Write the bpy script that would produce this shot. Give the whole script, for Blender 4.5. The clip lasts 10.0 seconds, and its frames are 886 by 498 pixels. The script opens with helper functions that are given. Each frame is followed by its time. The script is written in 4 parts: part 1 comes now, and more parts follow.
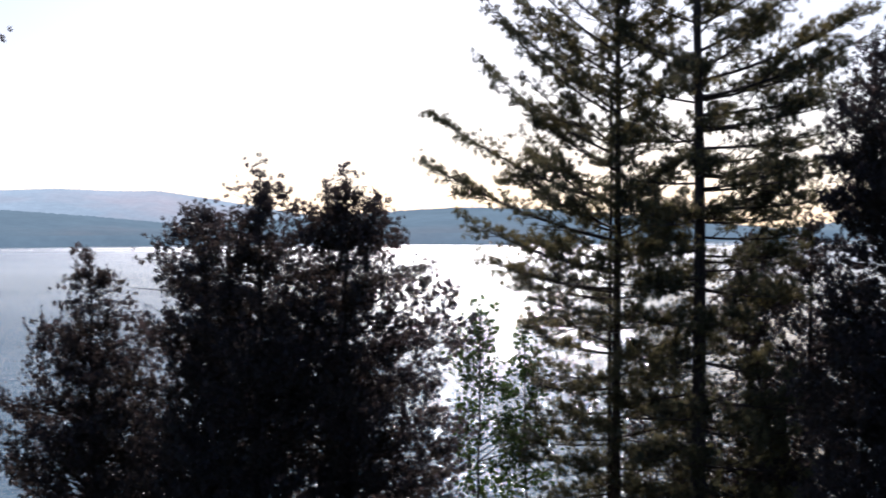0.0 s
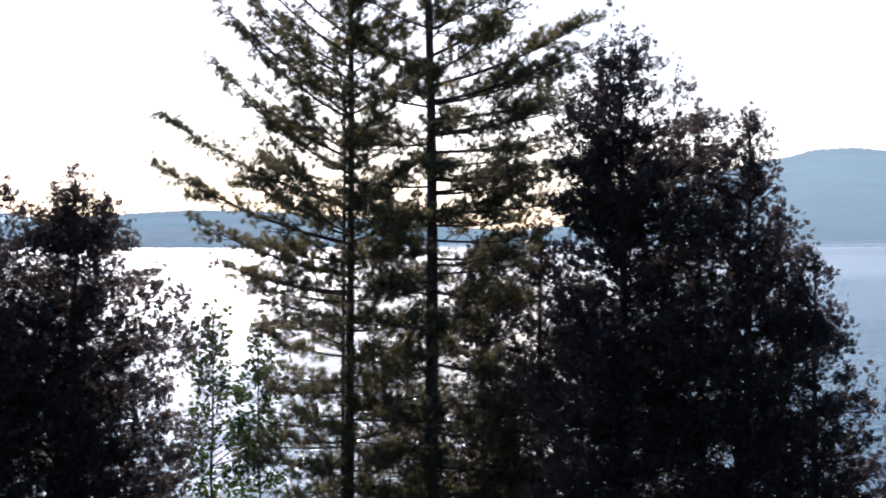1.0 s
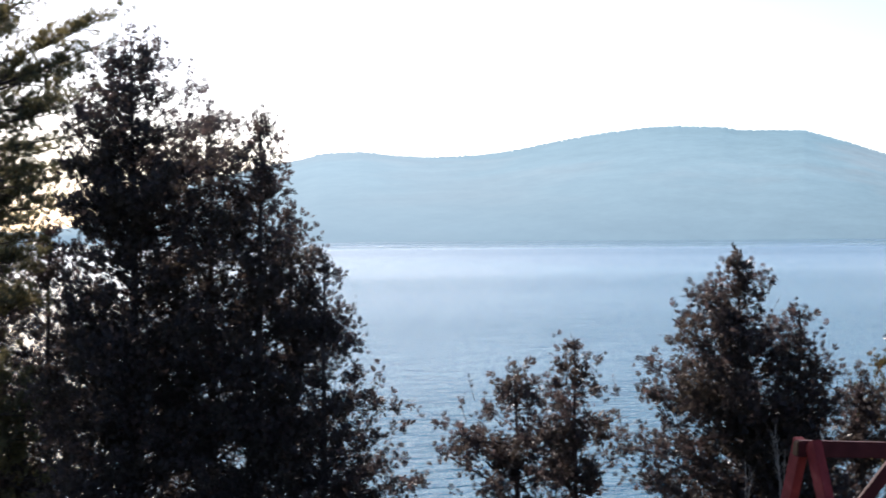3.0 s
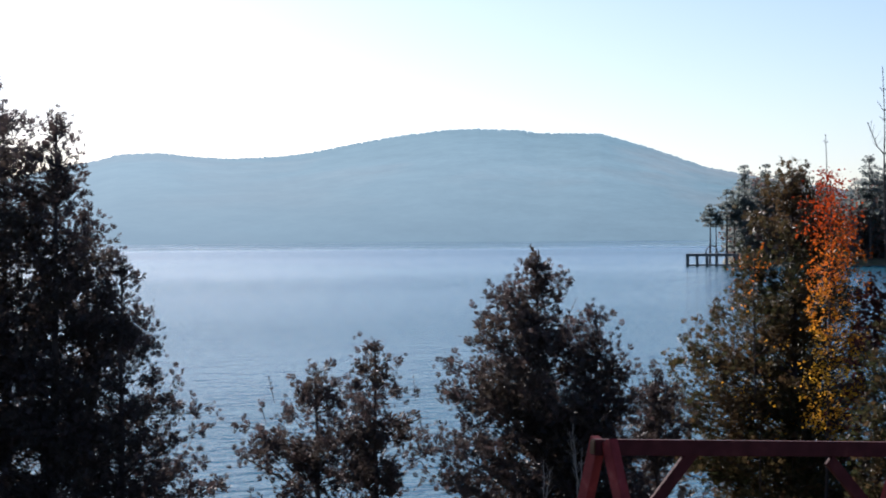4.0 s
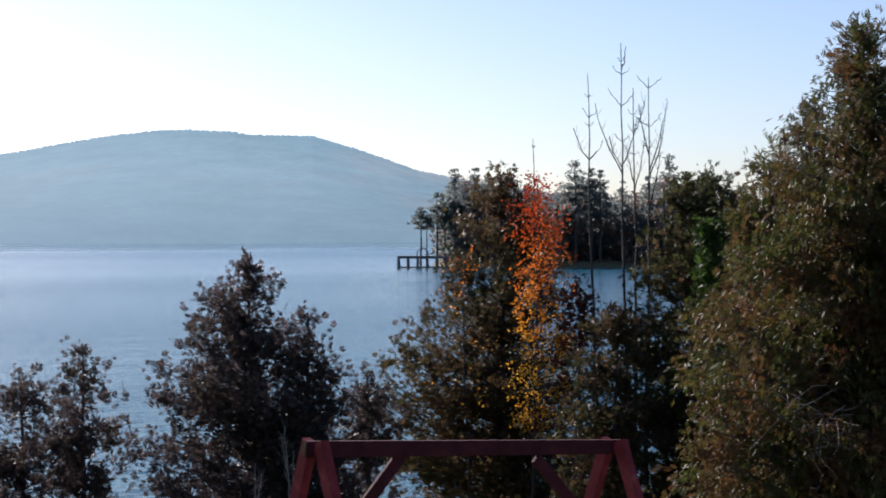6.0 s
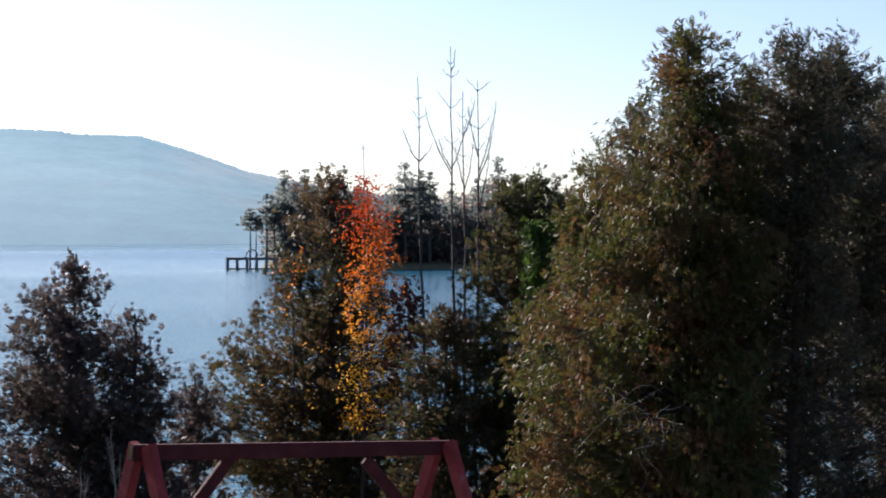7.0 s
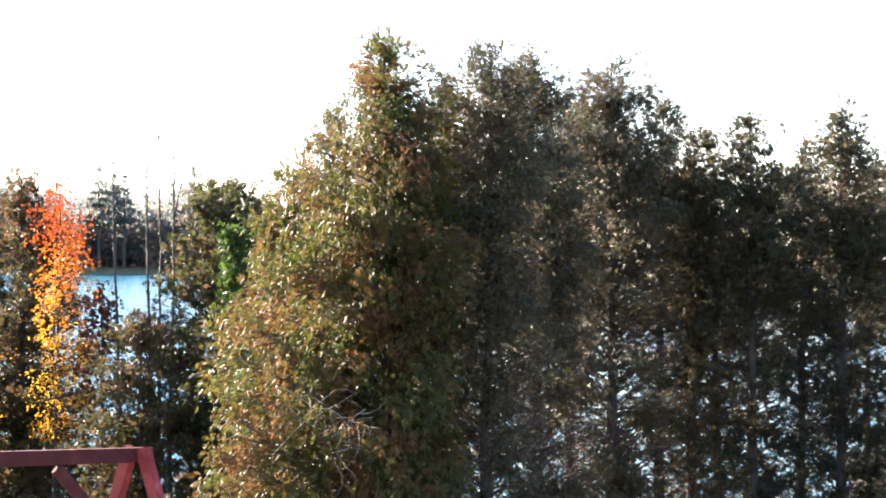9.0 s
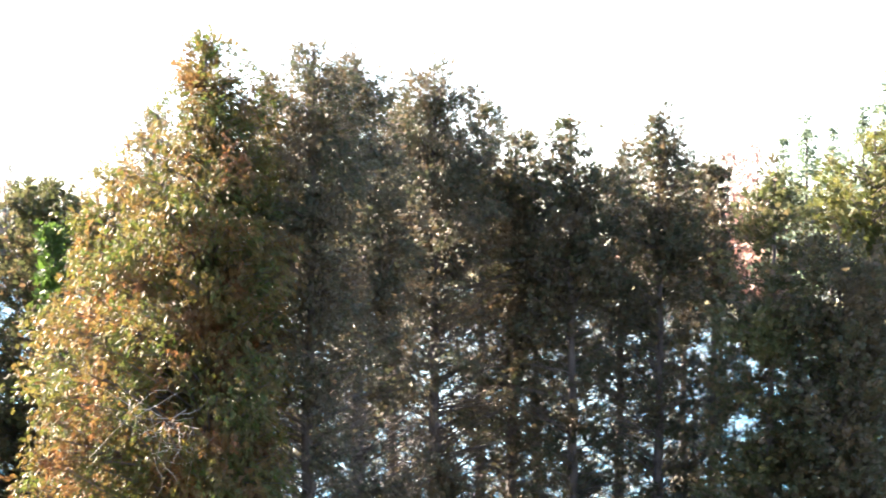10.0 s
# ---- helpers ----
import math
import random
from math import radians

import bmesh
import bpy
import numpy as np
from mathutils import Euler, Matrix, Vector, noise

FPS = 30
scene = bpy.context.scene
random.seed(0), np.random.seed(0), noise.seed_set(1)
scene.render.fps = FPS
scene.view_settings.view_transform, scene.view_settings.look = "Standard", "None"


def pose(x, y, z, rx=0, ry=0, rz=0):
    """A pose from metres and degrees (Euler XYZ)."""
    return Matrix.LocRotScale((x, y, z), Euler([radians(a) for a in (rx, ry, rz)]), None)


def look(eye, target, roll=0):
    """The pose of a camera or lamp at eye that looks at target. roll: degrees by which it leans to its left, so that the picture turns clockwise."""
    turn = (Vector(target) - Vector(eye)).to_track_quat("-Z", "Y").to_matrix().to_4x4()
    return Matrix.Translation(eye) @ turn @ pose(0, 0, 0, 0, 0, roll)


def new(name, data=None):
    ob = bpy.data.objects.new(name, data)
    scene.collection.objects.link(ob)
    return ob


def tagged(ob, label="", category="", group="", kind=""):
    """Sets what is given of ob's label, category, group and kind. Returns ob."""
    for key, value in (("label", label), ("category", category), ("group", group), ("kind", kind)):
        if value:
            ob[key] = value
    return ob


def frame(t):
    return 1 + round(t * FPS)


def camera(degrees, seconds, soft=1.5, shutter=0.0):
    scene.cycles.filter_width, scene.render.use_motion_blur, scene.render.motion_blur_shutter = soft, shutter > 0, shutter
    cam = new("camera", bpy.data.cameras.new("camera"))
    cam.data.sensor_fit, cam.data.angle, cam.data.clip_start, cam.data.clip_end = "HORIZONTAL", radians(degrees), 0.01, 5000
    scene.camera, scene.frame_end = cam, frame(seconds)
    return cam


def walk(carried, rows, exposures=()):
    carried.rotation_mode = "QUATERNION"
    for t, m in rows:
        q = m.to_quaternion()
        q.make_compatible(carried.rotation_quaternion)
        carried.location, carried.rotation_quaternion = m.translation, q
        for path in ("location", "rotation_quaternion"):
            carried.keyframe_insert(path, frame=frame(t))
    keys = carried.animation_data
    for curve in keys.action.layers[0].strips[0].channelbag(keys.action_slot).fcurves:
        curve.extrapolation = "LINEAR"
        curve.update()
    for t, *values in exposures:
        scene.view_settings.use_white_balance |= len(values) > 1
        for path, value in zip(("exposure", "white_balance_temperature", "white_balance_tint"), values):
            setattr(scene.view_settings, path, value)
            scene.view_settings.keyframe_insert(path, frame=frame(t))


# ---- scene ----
cam = camera(27.35, 10.0, soft=1.7, shutter=0.2)
EYE = 6.5  # above the lake, whose surface is z = 0

# seconds, heading clockwise from +Y, tilt, lean
PATH = (
    (0.0, 0.00, -0.32, 0.43), (0.5, 4.75, -0.29, 0.45), (1.0, 8.37, -0.29, 0.47), (1.5, 11.42, -0.28, 0.43),
    (2.0, 14.90, -0.34, 0.41), (2.5, 19.61, -0.34, 0.40), (3.0, 23.65, -0.35, 0.41), (3.2, 25.18, -0.35, 0.42),
    (4.3, 31.35, -0.33, 0.43), (4.5, 32.24, -0.33, 0.43), (5.0, 34.20, -0.33, 0.36), (5.2, 35.20, -0.33, 0.34),
    (6.3, 40.49, -0.32, 0.24), (6.5, 41.60, -0.32, 0.22), (7.0, 44.32, -0.29, 0.15), (7.5, 46.99, -0.25, 0.08),
    (8.0, 49.53, -0.21, 0.04), (8.5, 51.76, -0.17, -0.01), (9.0, 53.84, -0.15, -0.04), (9.5, 56.04, -0.15, -0.09),
    (10.0, 59.42, -0.16, -0.18))
EXPOSURES = (
    (0.0, 0.2, 5450, 20), (1.0, 0.7, 5450, 20), (2.5, 1.25, 5800, 17), (3.2, 1.1, 5750, 17), (4.5, 0.66, 5500, 18), (6.5, 0.95, 5750, 20),
    (7.5, 1.55, 5950, 20), (8.5, 2.75, 6350, 17), (9.0, 3.45, 6450, 16), (9.5, 3.92, 6550, 15), (10.0, 4.22, 6600, 15))
walk(cam, [(t, pose(0, 0, EYE, 90 + tilt, lean, -yaw)) for t, yaw, tilt, lean in PATH], EXPOSURES)

# ---- light ----
SUN_AZ, SUN_EL = 0.9, 27.0
world = bpy.data.worlds.new("world")
scene.world = world
world.use_nodes = True
wn = world.node_tree
sky = wn.nodes.new("ShaderNodeTexSky")
sky.sky_type, sky.sun_disc = "NISHITA", False
sky.sun_elevation, sky.sun_rotation = radians(SUN_EL), radians(SUN_AZ)
sky.altitude, sky.air_density, sky.dust_density, sky.ozone_density = 100, 0.85, 0.85, 1.2
wn.links.new(sky.outputs[0], wn.nodes["Background"].inputs[0])
wn.nodes["Background"].inputs[1].default_value = 0.068

sun_data = bpy.data.lights.new("sun", "SUN")
sun_data.energy, sun_data.angle, sun_data.color = 5.0, radians(0.5), (1.0, 0.86, 0.68)
sun = new("sun", sun_data)
sa, se = radians(SUN_AZ), radians(SUN_EL)
sun.matrix_world = look(Vector((math.sin(sa) * math.cos(se), math.cos(sa) * math.cos(se), math.sin(se))) * 100, (0, 0, 0))


# ---- helpers for building ----
def at(az, d, z):
    """The place d metres off in the heading az (degrees clockwise from +Y), at height z."""
    return Vector((d * math.sin(radians(az)), d * math.cos(radians(az)), z))


def mesh_of(name, verts, faces, smooth=False):
    me = bpy.data.meshes.new(name)
    verts = np.asarray(verts, np.float32)
    faces = np.asarray(faces, np.int32)
    k = faces.shape[1]
    me.vertices.add(len(verts))
    me.vertices.foreach_set("co", verts.ravel())
    me.loops.add(faces.size)
    me.loops.foreach_set("vertex_index", faces.ravel())
    me.polygons.add(len(faces))
    me.polygons.foreach_set("loop_start", np.arange(0, faces.size, k, dtype=np.int32))
    me.polygons.foreach_set("loop_total", np.full(len(faces), k, np.int32))
    me.polygons.foreach_set("use_smooth", np.full(len(faces), smooth))
    me.update(calc_edges=True)
    return me


def part_mesh(name, me, material, parent=None, label="", kind=""):
    ob = new(name, me)
    if material:
        me.materials.append(material)
    if parent:
        ob.parent = parent
    return tagged(ob, label, kind=kind)


def part(name, bm, material, parent=None, label=""):
    me = bpy.data.meshes.new(name)
    bm.to_mesh(me)
    bm.free()
    return part_mesh(name, me, material, parent, label)


# ---- materials ----
def material(name):
    m = bpy.data.materials.new(name)
    m.use_nodes = True
    return m, m.node_tree, m.node_tree.nodes["Principled BSDF"]


def ramp(nt, fac, stops):
    r = nt.nodes.new("ShaderNodeValToRGB")
    while len(r.color_ramp.elements) < len(stops):
        r.color_ramp.elements.new(0.5)
    for e, (p, c) in zip(r.color_ramp.elements, stops):
        e.position, e.color = p, (*c, 1)
    nt.links.new(fac, r.inputs[0])
    return r.outputs[0]


def noise_of(nt, scale, detail=4.0, coords="Object", stretch=None, rough=0.5):
    tc = nt.nodes.new("ShaderNodeTexCoord")
    n = nt.nodes.new("ShaderNodeTexNoise")
    n.inputs["Scale"].default_value, n.inputs["Detail"].default_value = scale, detail
    n.inputs["Roughness"].default_value = rough
    src = tc.outputs[coords]
    if stretch:
        mp = nt.nodes.new("ShaderNodeMapping")
        mp.inputs["Scale"].default_value = stretch
        nt.links.new(src, mp.inputs[0])
        src = mp.outputs[0]
    nt.links.new(src, n.inputs["Vector"])
    return n.outputs[0]


def bump(nt, bsdf, height, strength, distance):
    b = nt.nodes.new("ShaderNodeBump")
    b.inputs["Strength"].default_value, b.inputs["Distance"].default_value = strength, distance
    nt.links.new(height, b.inputs["Height"])
    nt.links.new(b.outputs[0], bsdf.inputs["Normal"])


def mixed(nt, fac, a, b, mode="MIX"):
    m = nt.nodes.new("ShaderNodeMix")
    m.data_type, m.blend_type = "RGBA", mode
    if isinstance(fac, float):
        m.inputs[0].default_value = fac
    else:
        nt.links.new(fac, m.inputs[0])
    for i, v in ((6, a), (7, b)):
        if isinstance(v, tuple):
            m.inputs[i].default_value = (*v, 1)
        else:
            nt.links.new(v, m.inputs[i])
    return m.outputs[2]


def foliage(name, stops, patch, through_light=0.35, rough=0.5, patch_scale=0.6):
    """Leaves: each piece has its own tint, and patches of the crown another."""
    m, nt, bsdf = material(name)
    geo = nt.nodes.new("ShaderNodeNewGeometry")
    own = ramp(nt, geo.outputs["Random Per Island"], stops)
    spots = ramp(nt, noise_of(nt, patch_scale, 3.0), [(0.46, (0, 0, 0)), (0.66, (0.75, 0.75, 0.75))])
    col = mixed(nt, spots, own, patch)
    nt.links.new(col, bsdf.inputs["Base Color"])
    bsdf.inputs["Roughness"].default_value = rough
    bsdf.inputs["Specular IOR Level"].default_value = 0.3
    tr = nt.nodes.new("ShaderNodeBsdfTranslucent")
    nt.links.new(col, tr.inputs[0])
    mix = nt.nodes.new("ShaderNodeMixShader")
    mix.inputs[0].default_value = through_light
    nt.links.new(bsdf.outputs[0], mix.inputs[1])
    nt.links.new(tr.outputs[0], mix.inputs[2])
    nt.links.new(mix.outputs[0], nt.nodes["Material Output"].inputs[0])
    return m


CEDAR = foliage("cedar_sprays", [(0.0, (0.04, 0.036, 0.035)), (0.4, (0.055, 0.045, 0.043)), (0.75, (0.073, 0.055, 0.053)), (1.0, (0.098, 0.07, 0.066))], (0.062, 0.05, 0.036), 0.45, patch_scale=1.2)
CEDAR_DARK = foliage("cedar_sprays_dark", [(0.0, (0.026, 0.033, 0.016)), (0.5, (0.039, 0.043, 0.021)), (0.8, (0.06, 0.05, 0.027)), (1.0, (0.085, 0.056, 0.033))], (0.075, 0.05, 0.029), 0.45, patch_scale=1.4)
CEDAR_RUST = foliage("cedar_sprays_bronzed", [(0.0, (0.031, 0.053, 0.009)), (0.5, (0.052, 0.056, 0.012)), (1.0, (0.08, 0.055, 0.017))], (0.12, 0.044, 0.02), 0.55, patch_scale=1.7)
CEDAR_GREEN = foliage("cedar_sprays_green", [(0.0, (0.026, 0.032, 0.013)), (0.5, (0.045, 0.048, 0.019)), (0.8, (0.07, 0.055, 0.026)), (1.0, (0.10, 0.062, 0.034))], (0.06, 0.07, 0.022), 0.5)
CEDAR_OLIVE = foliage("cedar_sprays_olive", [(0.0, (0.025, 0.031, 0.013)), (0.4, (0.041, 0.042, 0.018)), (0.75, (0.064, 0.05, 0.024)), (1.0, (0.098, 0.06, 0.03))], (0.09, 0.05, 0.024), 0.5)
CEDAR_YELLOW = foliage("yellowing_leaves", [(0.0, (0.045, 0.058, 0.013)), (0.5, (0.075, 0.076, 0.018)), (1.0, (0.1, 0.078, 0.024))], (0.045, 0.052, 0.016), 0.5)
RUSSET = foliage("russet_leaves", [(0.0, (0.06, 0.022, 0.02)), (1.0, (0.11, 0.045, 0.035))], (0.06, 0.03, 0.024), 0.5)
BRIGHT_GREEN = foliage("fresh_green_sprays", [(0.0, (0.03, 0.06, 0.01)), (1.0, (0.055, 0.1, 0.016))], (0.05, 0.07, 0.015), 0.45)
OAK = foliage("green_leaves", [(0.0, (0.03, 0.055, 0.012)), (1.0, (0.06, 0.095, 0.02))], (0.06, 0.08, 0.02), 0.5)
PINE = foliage("pine_needles", [(0.0, (0.065, 0.073, 0.042)), (0.6, (0.1, 0.1, 0.055)), (1.0, (0.17, 0.13, 0.075))], (0.16, 0.13, 0.05), 0.5)
# far and hillside needles painted paler and greyer: haze put into their colour
FAR_GREEN_HAZED = foliage("far_needles_hazed", [(0.0, (0.11, 0.14, 0.13)), (1.0, (0.19, 0.21, 0.2))], (0.18, 0.18, 0.17), 0.8, patch_scale=0.1)
MID_GREEN_HAZED = foliage("hillside_needles_hazed", [(0.0, (0.07, 0.1, 0.065)), (1.0, (0.12, 0.15, 0.1))], (0.11, 0.12, 0.09), 0.65, patch_scale=0.1)
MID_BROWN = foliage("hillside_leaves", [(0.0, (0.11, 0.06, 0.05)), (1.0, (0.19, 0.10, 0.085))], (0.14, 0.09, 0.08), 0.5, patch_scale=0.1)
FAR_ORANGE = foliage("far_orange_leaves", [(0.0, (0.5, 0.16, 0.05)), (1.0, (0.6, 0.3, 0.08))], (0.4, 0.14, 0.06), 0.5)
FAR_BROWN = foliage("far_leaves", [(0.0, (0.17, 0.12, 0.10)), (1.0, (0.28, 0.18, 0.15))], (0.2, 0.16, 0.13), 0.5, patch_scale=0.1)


def maple_material():
    """Autumn leaves: crimson at the top, orange in the middle and yellow below."""
    m = foliage("maple_leaves", [(0.0, (0.65, 0.65, 0.65)), (1.0, (1.1, 1.05, 0.95))], (0.8, 0.62, 0.55), 0.6, patch_scale=1.5)
    nt = m.node_tree
    tc = nt.nodes.new("ShaderNodeTexCoord")
    sep = nt.nodes.new("ShaderNodeSeparateXYZ")
    nt.links.new(tc.outputs["Object"], sep.inputs[0])
    wave = nt.nodes.new("ShaderNodeMath")
    wave.operation = "MULTIPLY_ADD"
    nt.links.new(noise_of(nt, 1.3, 3.0), wave.inputs[0])
    wave.inputs[1].default_value = 2.2
    nt.links.new(sep.outputs[2], wave.inputs[2])
    span = nt.nodes.new("ShaderNodeMapRange")
    span.inputs[1].default_value, span.inputs[2].default_value = 4.3, 7.4
    nt.links.new(wave.outputs[0], span.inputs[0])
    hue = ramp(nt, span.outputs[0], [(0.0, (0.74, 0.44, 0.035)), (0.35, (0.66, 0.25, 0.02)), (0.62, (0.46, 0.08, 0.01)), (1.0, (0.26, 0.025, 0.012))])
    bsdf = nt.nodes["Principled BSDF"]
    old = bsdf.inputs["Base Color"].links[0].from_socket
    col = mixed(nt, 1.0, old, hue, "MULTIPLY")
    nt.links.new(col, bsdf.inputs["Base Color"])
    nt.links.new(col, nt.nodes["Translucent BSDF"].inputs[0])
    return m


ORANGE = maple_material()


def bark_material(name, dark, light, scale=14.0):
    m, nt, bsdf = material(name)
    col = ramp(nt, noise_of(nt, scale, 6.0, stretch=(1, 1, 0.25)), [(0.3, dark), (0.7, light)])
    nt.links.new(col, bsdf.inputs["Base Color"])
    bsdf.inputs["Roughness"].default_value = 0.9
    bump(nt, bsdf, noise_of(nt, scale * 1.6, 5.0, stretch=(1, 1, 0.2)), 0.8, 0.03)
    return m


BARK = bark_material("conifer_bark", (0.022, 0.016, 0.014), (0.075, 0.056, 0.048))
SAPLING_BARK = bark_material("sapling_bark", (0.03, 0.027, 0.025), (0.11, 0.098, 0.09), 5.0)
PALE_BARK = bark_material("pale_bark", (0.10, 0.085, 0.07), (0.30, 0.27, 0.24), 6.0)


def ground_material():
    m, nt, bsdf = material("grass_and_duff")
    a = ramp(nt, noise_of(nt, 0.7, 5.0), [(0.35, (0.10, 0.115, 0.035)), (0.65, (0.2, 0.16, 0.085))])
    b = ramp(nt, noise_of(nt, 25.0, 4.0), [(0.3, (0.4, 0.4, 0.4)), (0.7, (1, 1, 1))])
    nt.links.new(mixed(nt, 1.0, a, b, "MULTIPLY"), bsdf.inputs["Base Color"])
    bsdf.inputs["Roughness"].default_value = 0.95
    bump(nt, bsdf, noise_of(nt, 18.0, 6.0), 0.7, 0.05)
    return m


def water_material():
    m, nt, bsdf = material("lake_water")
    bsdf.inputs["Base Color"].default_value = (0.014, 0.092, 0.138, 1)
    bsdf.inputs["Roughness"].default_value = 0.05
    bsdf.inputs["IOR"].default_value = 1.33
    small = noise_of(nt, 0.9, 4.0, stretch=(0.85, 1.1, 1.0), rough=0.6)
    wide = noise_of(nt, 0.3, 2.0, stretch=(0.7, 1.0, 1.0))
    add = nt.nodes.new("ShaderNodeMath")
    add.operation = "MULTIPLY_ADD"
    nt.links.new(wide, add.inputs[0])
    add.inputs[1].default_value = 1.0
    nt.links.new(small, add.inputs[2])
    bump(nt, bsdf, add.outputs[0], 1.0, 0.42)
    # smooth lanes where the wind does not touch the water
    lanes = ramp(nt, noise_of(nt, 0.006, 3.0, stretch=(0.35, 1.5, 1)), [(0.42, (1, 1, 1)), (0.56, (0.6, 0.6, 0.6))])
    tc = nt.nodes.new("ShaderNodeTexCoord")
    far = nt.nodes.new("ShaderNodeVectorMath")
    far.operation = "LENGTH"
    nt.links.new(tc.outputs["Object"], far.inputs[0])
    span = nt.nodes.new("ShaderNodeMapRange")
    span.inputs[1].default_value, span.inputs[2].default_value = 120, 600
    span.inputs[3].default_value, span.inputs[4].default_value = 1.0, 0.2
    nt.links.new(far.outputs["Value"], span.inputs[0])
    both = nt.nodes.new("ShaderNodeMath")
    both.operation = "MULTIPLY"
    nt.links.new(lanes, both.inputs[0])
    nt.links.new(span.outputs[0], both.inputs[1])
    # far out, thin ruffled lanes across the wind between calm bands
    wind = nt.nodes.new("ShaderNodeMapping")
    wind.inputs["Rotation"].default_value = (0, 0, radians(31))
    nt.links.new(tc.outputs["Object"], wind.inputs[0])
    lane = nt.nodes.new("ShaderNodeMapping")
    lane.inputs["Scale"].default_value = (0.0016, 0.0026, 1)
    nt.links.new(wind.outputs[0], lane.inputs[0])
    ln = nt.nodes.new("ShaderNodeTexNoise")
    ln.inputs["Scale"].default_value, ln.inputs["Detail"].default_value = 1.0, 3.0
    nt.links.new(lane.outputs[0], ln.inputs["Vector"])
    streaks = ramp(nt, ln.outputs[0], [(0.5, (0.1, 0.1, 0.1)), (0.56, (8.0, 8.0, 8.0))])
    span2 = nt.nodes.new("ShaderNodeMapRange")
    span2.inputs[1].default_value, span2.inputs[2].default_value = 950, 1350
    nt.links.new(far.outputs["Value"], span2.inputs[0])
    streak = mixed(nt, span2.outputs[0], (1, 1, 1), streaks)
    last = nt.nodes.new("ShaderNodeMath")
    last.operation = "MULTIPLY"
    nt.links.new(both.outputs[0], last.inputs[0])
    nt.links.new(streak, last.inputs[1])
    both = last
    nt.links.new(both.outputs[0], nt.nodes["Bump"].inputs["Strength"])
    # waves too small to tell apart far off make the surface rougher, least in the calm bands
    chop = nt.nodes.new("ShaderNodeMapRange")
    chop.inputs[1].default_value, chop.inputs[2].default_value = 60, 700
    chop.inputs[3].default_value, chop.inputs[4].default_value = 0.05, 0.27
    nt.links.new(far.outputs["Value"], chop.inputs[0])
    calm = mixed(nt, span2.outputs[0], (1, 1, 1), ramp(nt, ln.outputs[0], [(0.49, (0.12, 0.12, 0.12)), (0.54, (1.1, 1.1, 1.1))]))
    rough = nt.nodes.new("ShaderNodeMath")
    rough.operation = "MULTIPLY"
    nt.links.new(chop.outputs[0], rough.inputs[0])
    nt.links.new(calm, rough.inputs[1])
    nt.links.new(rough.outputs[0], bsdf.inputs["Roughness"])
    return m


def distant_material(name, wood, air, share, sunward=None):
    """A plain distant wooded backdrop: kilometres of bright air painted on as emission."""
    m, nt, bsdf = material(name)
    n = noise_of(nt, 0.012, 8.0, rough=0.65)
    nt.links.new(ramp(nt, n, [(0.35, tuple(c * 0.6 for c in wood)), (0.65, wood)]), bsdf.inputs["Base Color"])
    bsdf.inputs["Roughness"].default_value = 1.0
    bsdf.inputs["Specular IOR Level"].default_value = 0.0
    haze_glow = ramp(nt, noise_of(nt, 0.006, 7.0, rough=0.6), [(0.3, tuple(c * 0.93 for c in air)), (0.7, tuple(c * 1.07 for c in air))])
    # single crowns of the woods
    haze_glow = mixed(nt, 1.0, haze_glow, ramp(nt, noise_of(nt, 0.06, 3.0, rough=0.7), [(0.35, (0.93, 0.93, 0.94)), (0.65, (1.06, 1.06, 1.05))]), "MULTIPLY")
    # browner woods on some slopes; haze glow painted darker low down, brighter high up
    brown = ramp(nt, noise_of(nt, 0.0016, 4.0, stretch=(1, 1, 2.5), rough=0.6), [(0.5, (1, 1, 1)), (0.66, (1.28, 1.02, 0.96))])
    haze_glow = mixed(nt, 1.0, haze_glow, brown, "MULTIPLY")
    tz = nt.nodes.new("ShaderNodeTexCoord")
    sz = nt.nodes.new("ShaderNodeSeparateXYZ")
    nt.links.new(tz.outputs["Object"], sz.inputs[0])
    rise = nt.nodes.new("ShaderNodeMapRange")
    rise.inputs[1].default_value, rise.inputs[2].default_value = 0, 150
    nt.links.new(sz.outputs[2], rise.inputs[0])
    haze_glow = mixed(nt, 1.0, haze_glow, ramp(nt, rise.outputs[0], [(0.0, (0.74, 0.76, 0.78)), (0.4, (0.86, 0.87, 0.88)), (1.0, (1.05, 1.03, 1.02))]), "MULTIPLY")
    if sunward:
        # haze glow painted brighter towards the sun
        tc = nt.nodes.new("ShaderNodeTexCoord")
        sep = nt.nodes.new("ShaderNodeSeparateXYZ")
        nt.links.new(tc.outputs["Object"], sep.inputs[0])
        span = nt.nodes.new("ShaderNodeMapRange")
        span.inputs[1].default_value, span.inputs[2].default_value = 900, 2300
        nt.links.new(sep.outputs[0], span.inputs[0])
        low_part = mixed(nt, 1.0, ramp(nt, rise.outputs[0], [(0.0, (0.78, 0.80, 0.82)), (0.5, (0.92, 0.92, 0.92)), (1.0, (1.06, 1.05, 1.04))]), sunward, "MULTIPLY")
        haze_glow = mixed(nt, span.outputs[0], low_part, haze_glow)
    nt.links.new(haze_glow, bsdf.inputs["Emission Color"])
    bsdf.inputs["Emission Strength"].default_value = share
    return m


GROUND, WATER = ground_material(), water_material()
HILL = distant_material("mountain_haze_glow", (0.05, 0.06, 0.05), (0.13, 0.2, 0.225), 1.0, (0.235, 0.302, 0.322))
HILL_NEAR = distant_material("ridge_haze_glow", (0.05, 0.06, 0.05), (0.20, 0.27, 0.30), 1.0)
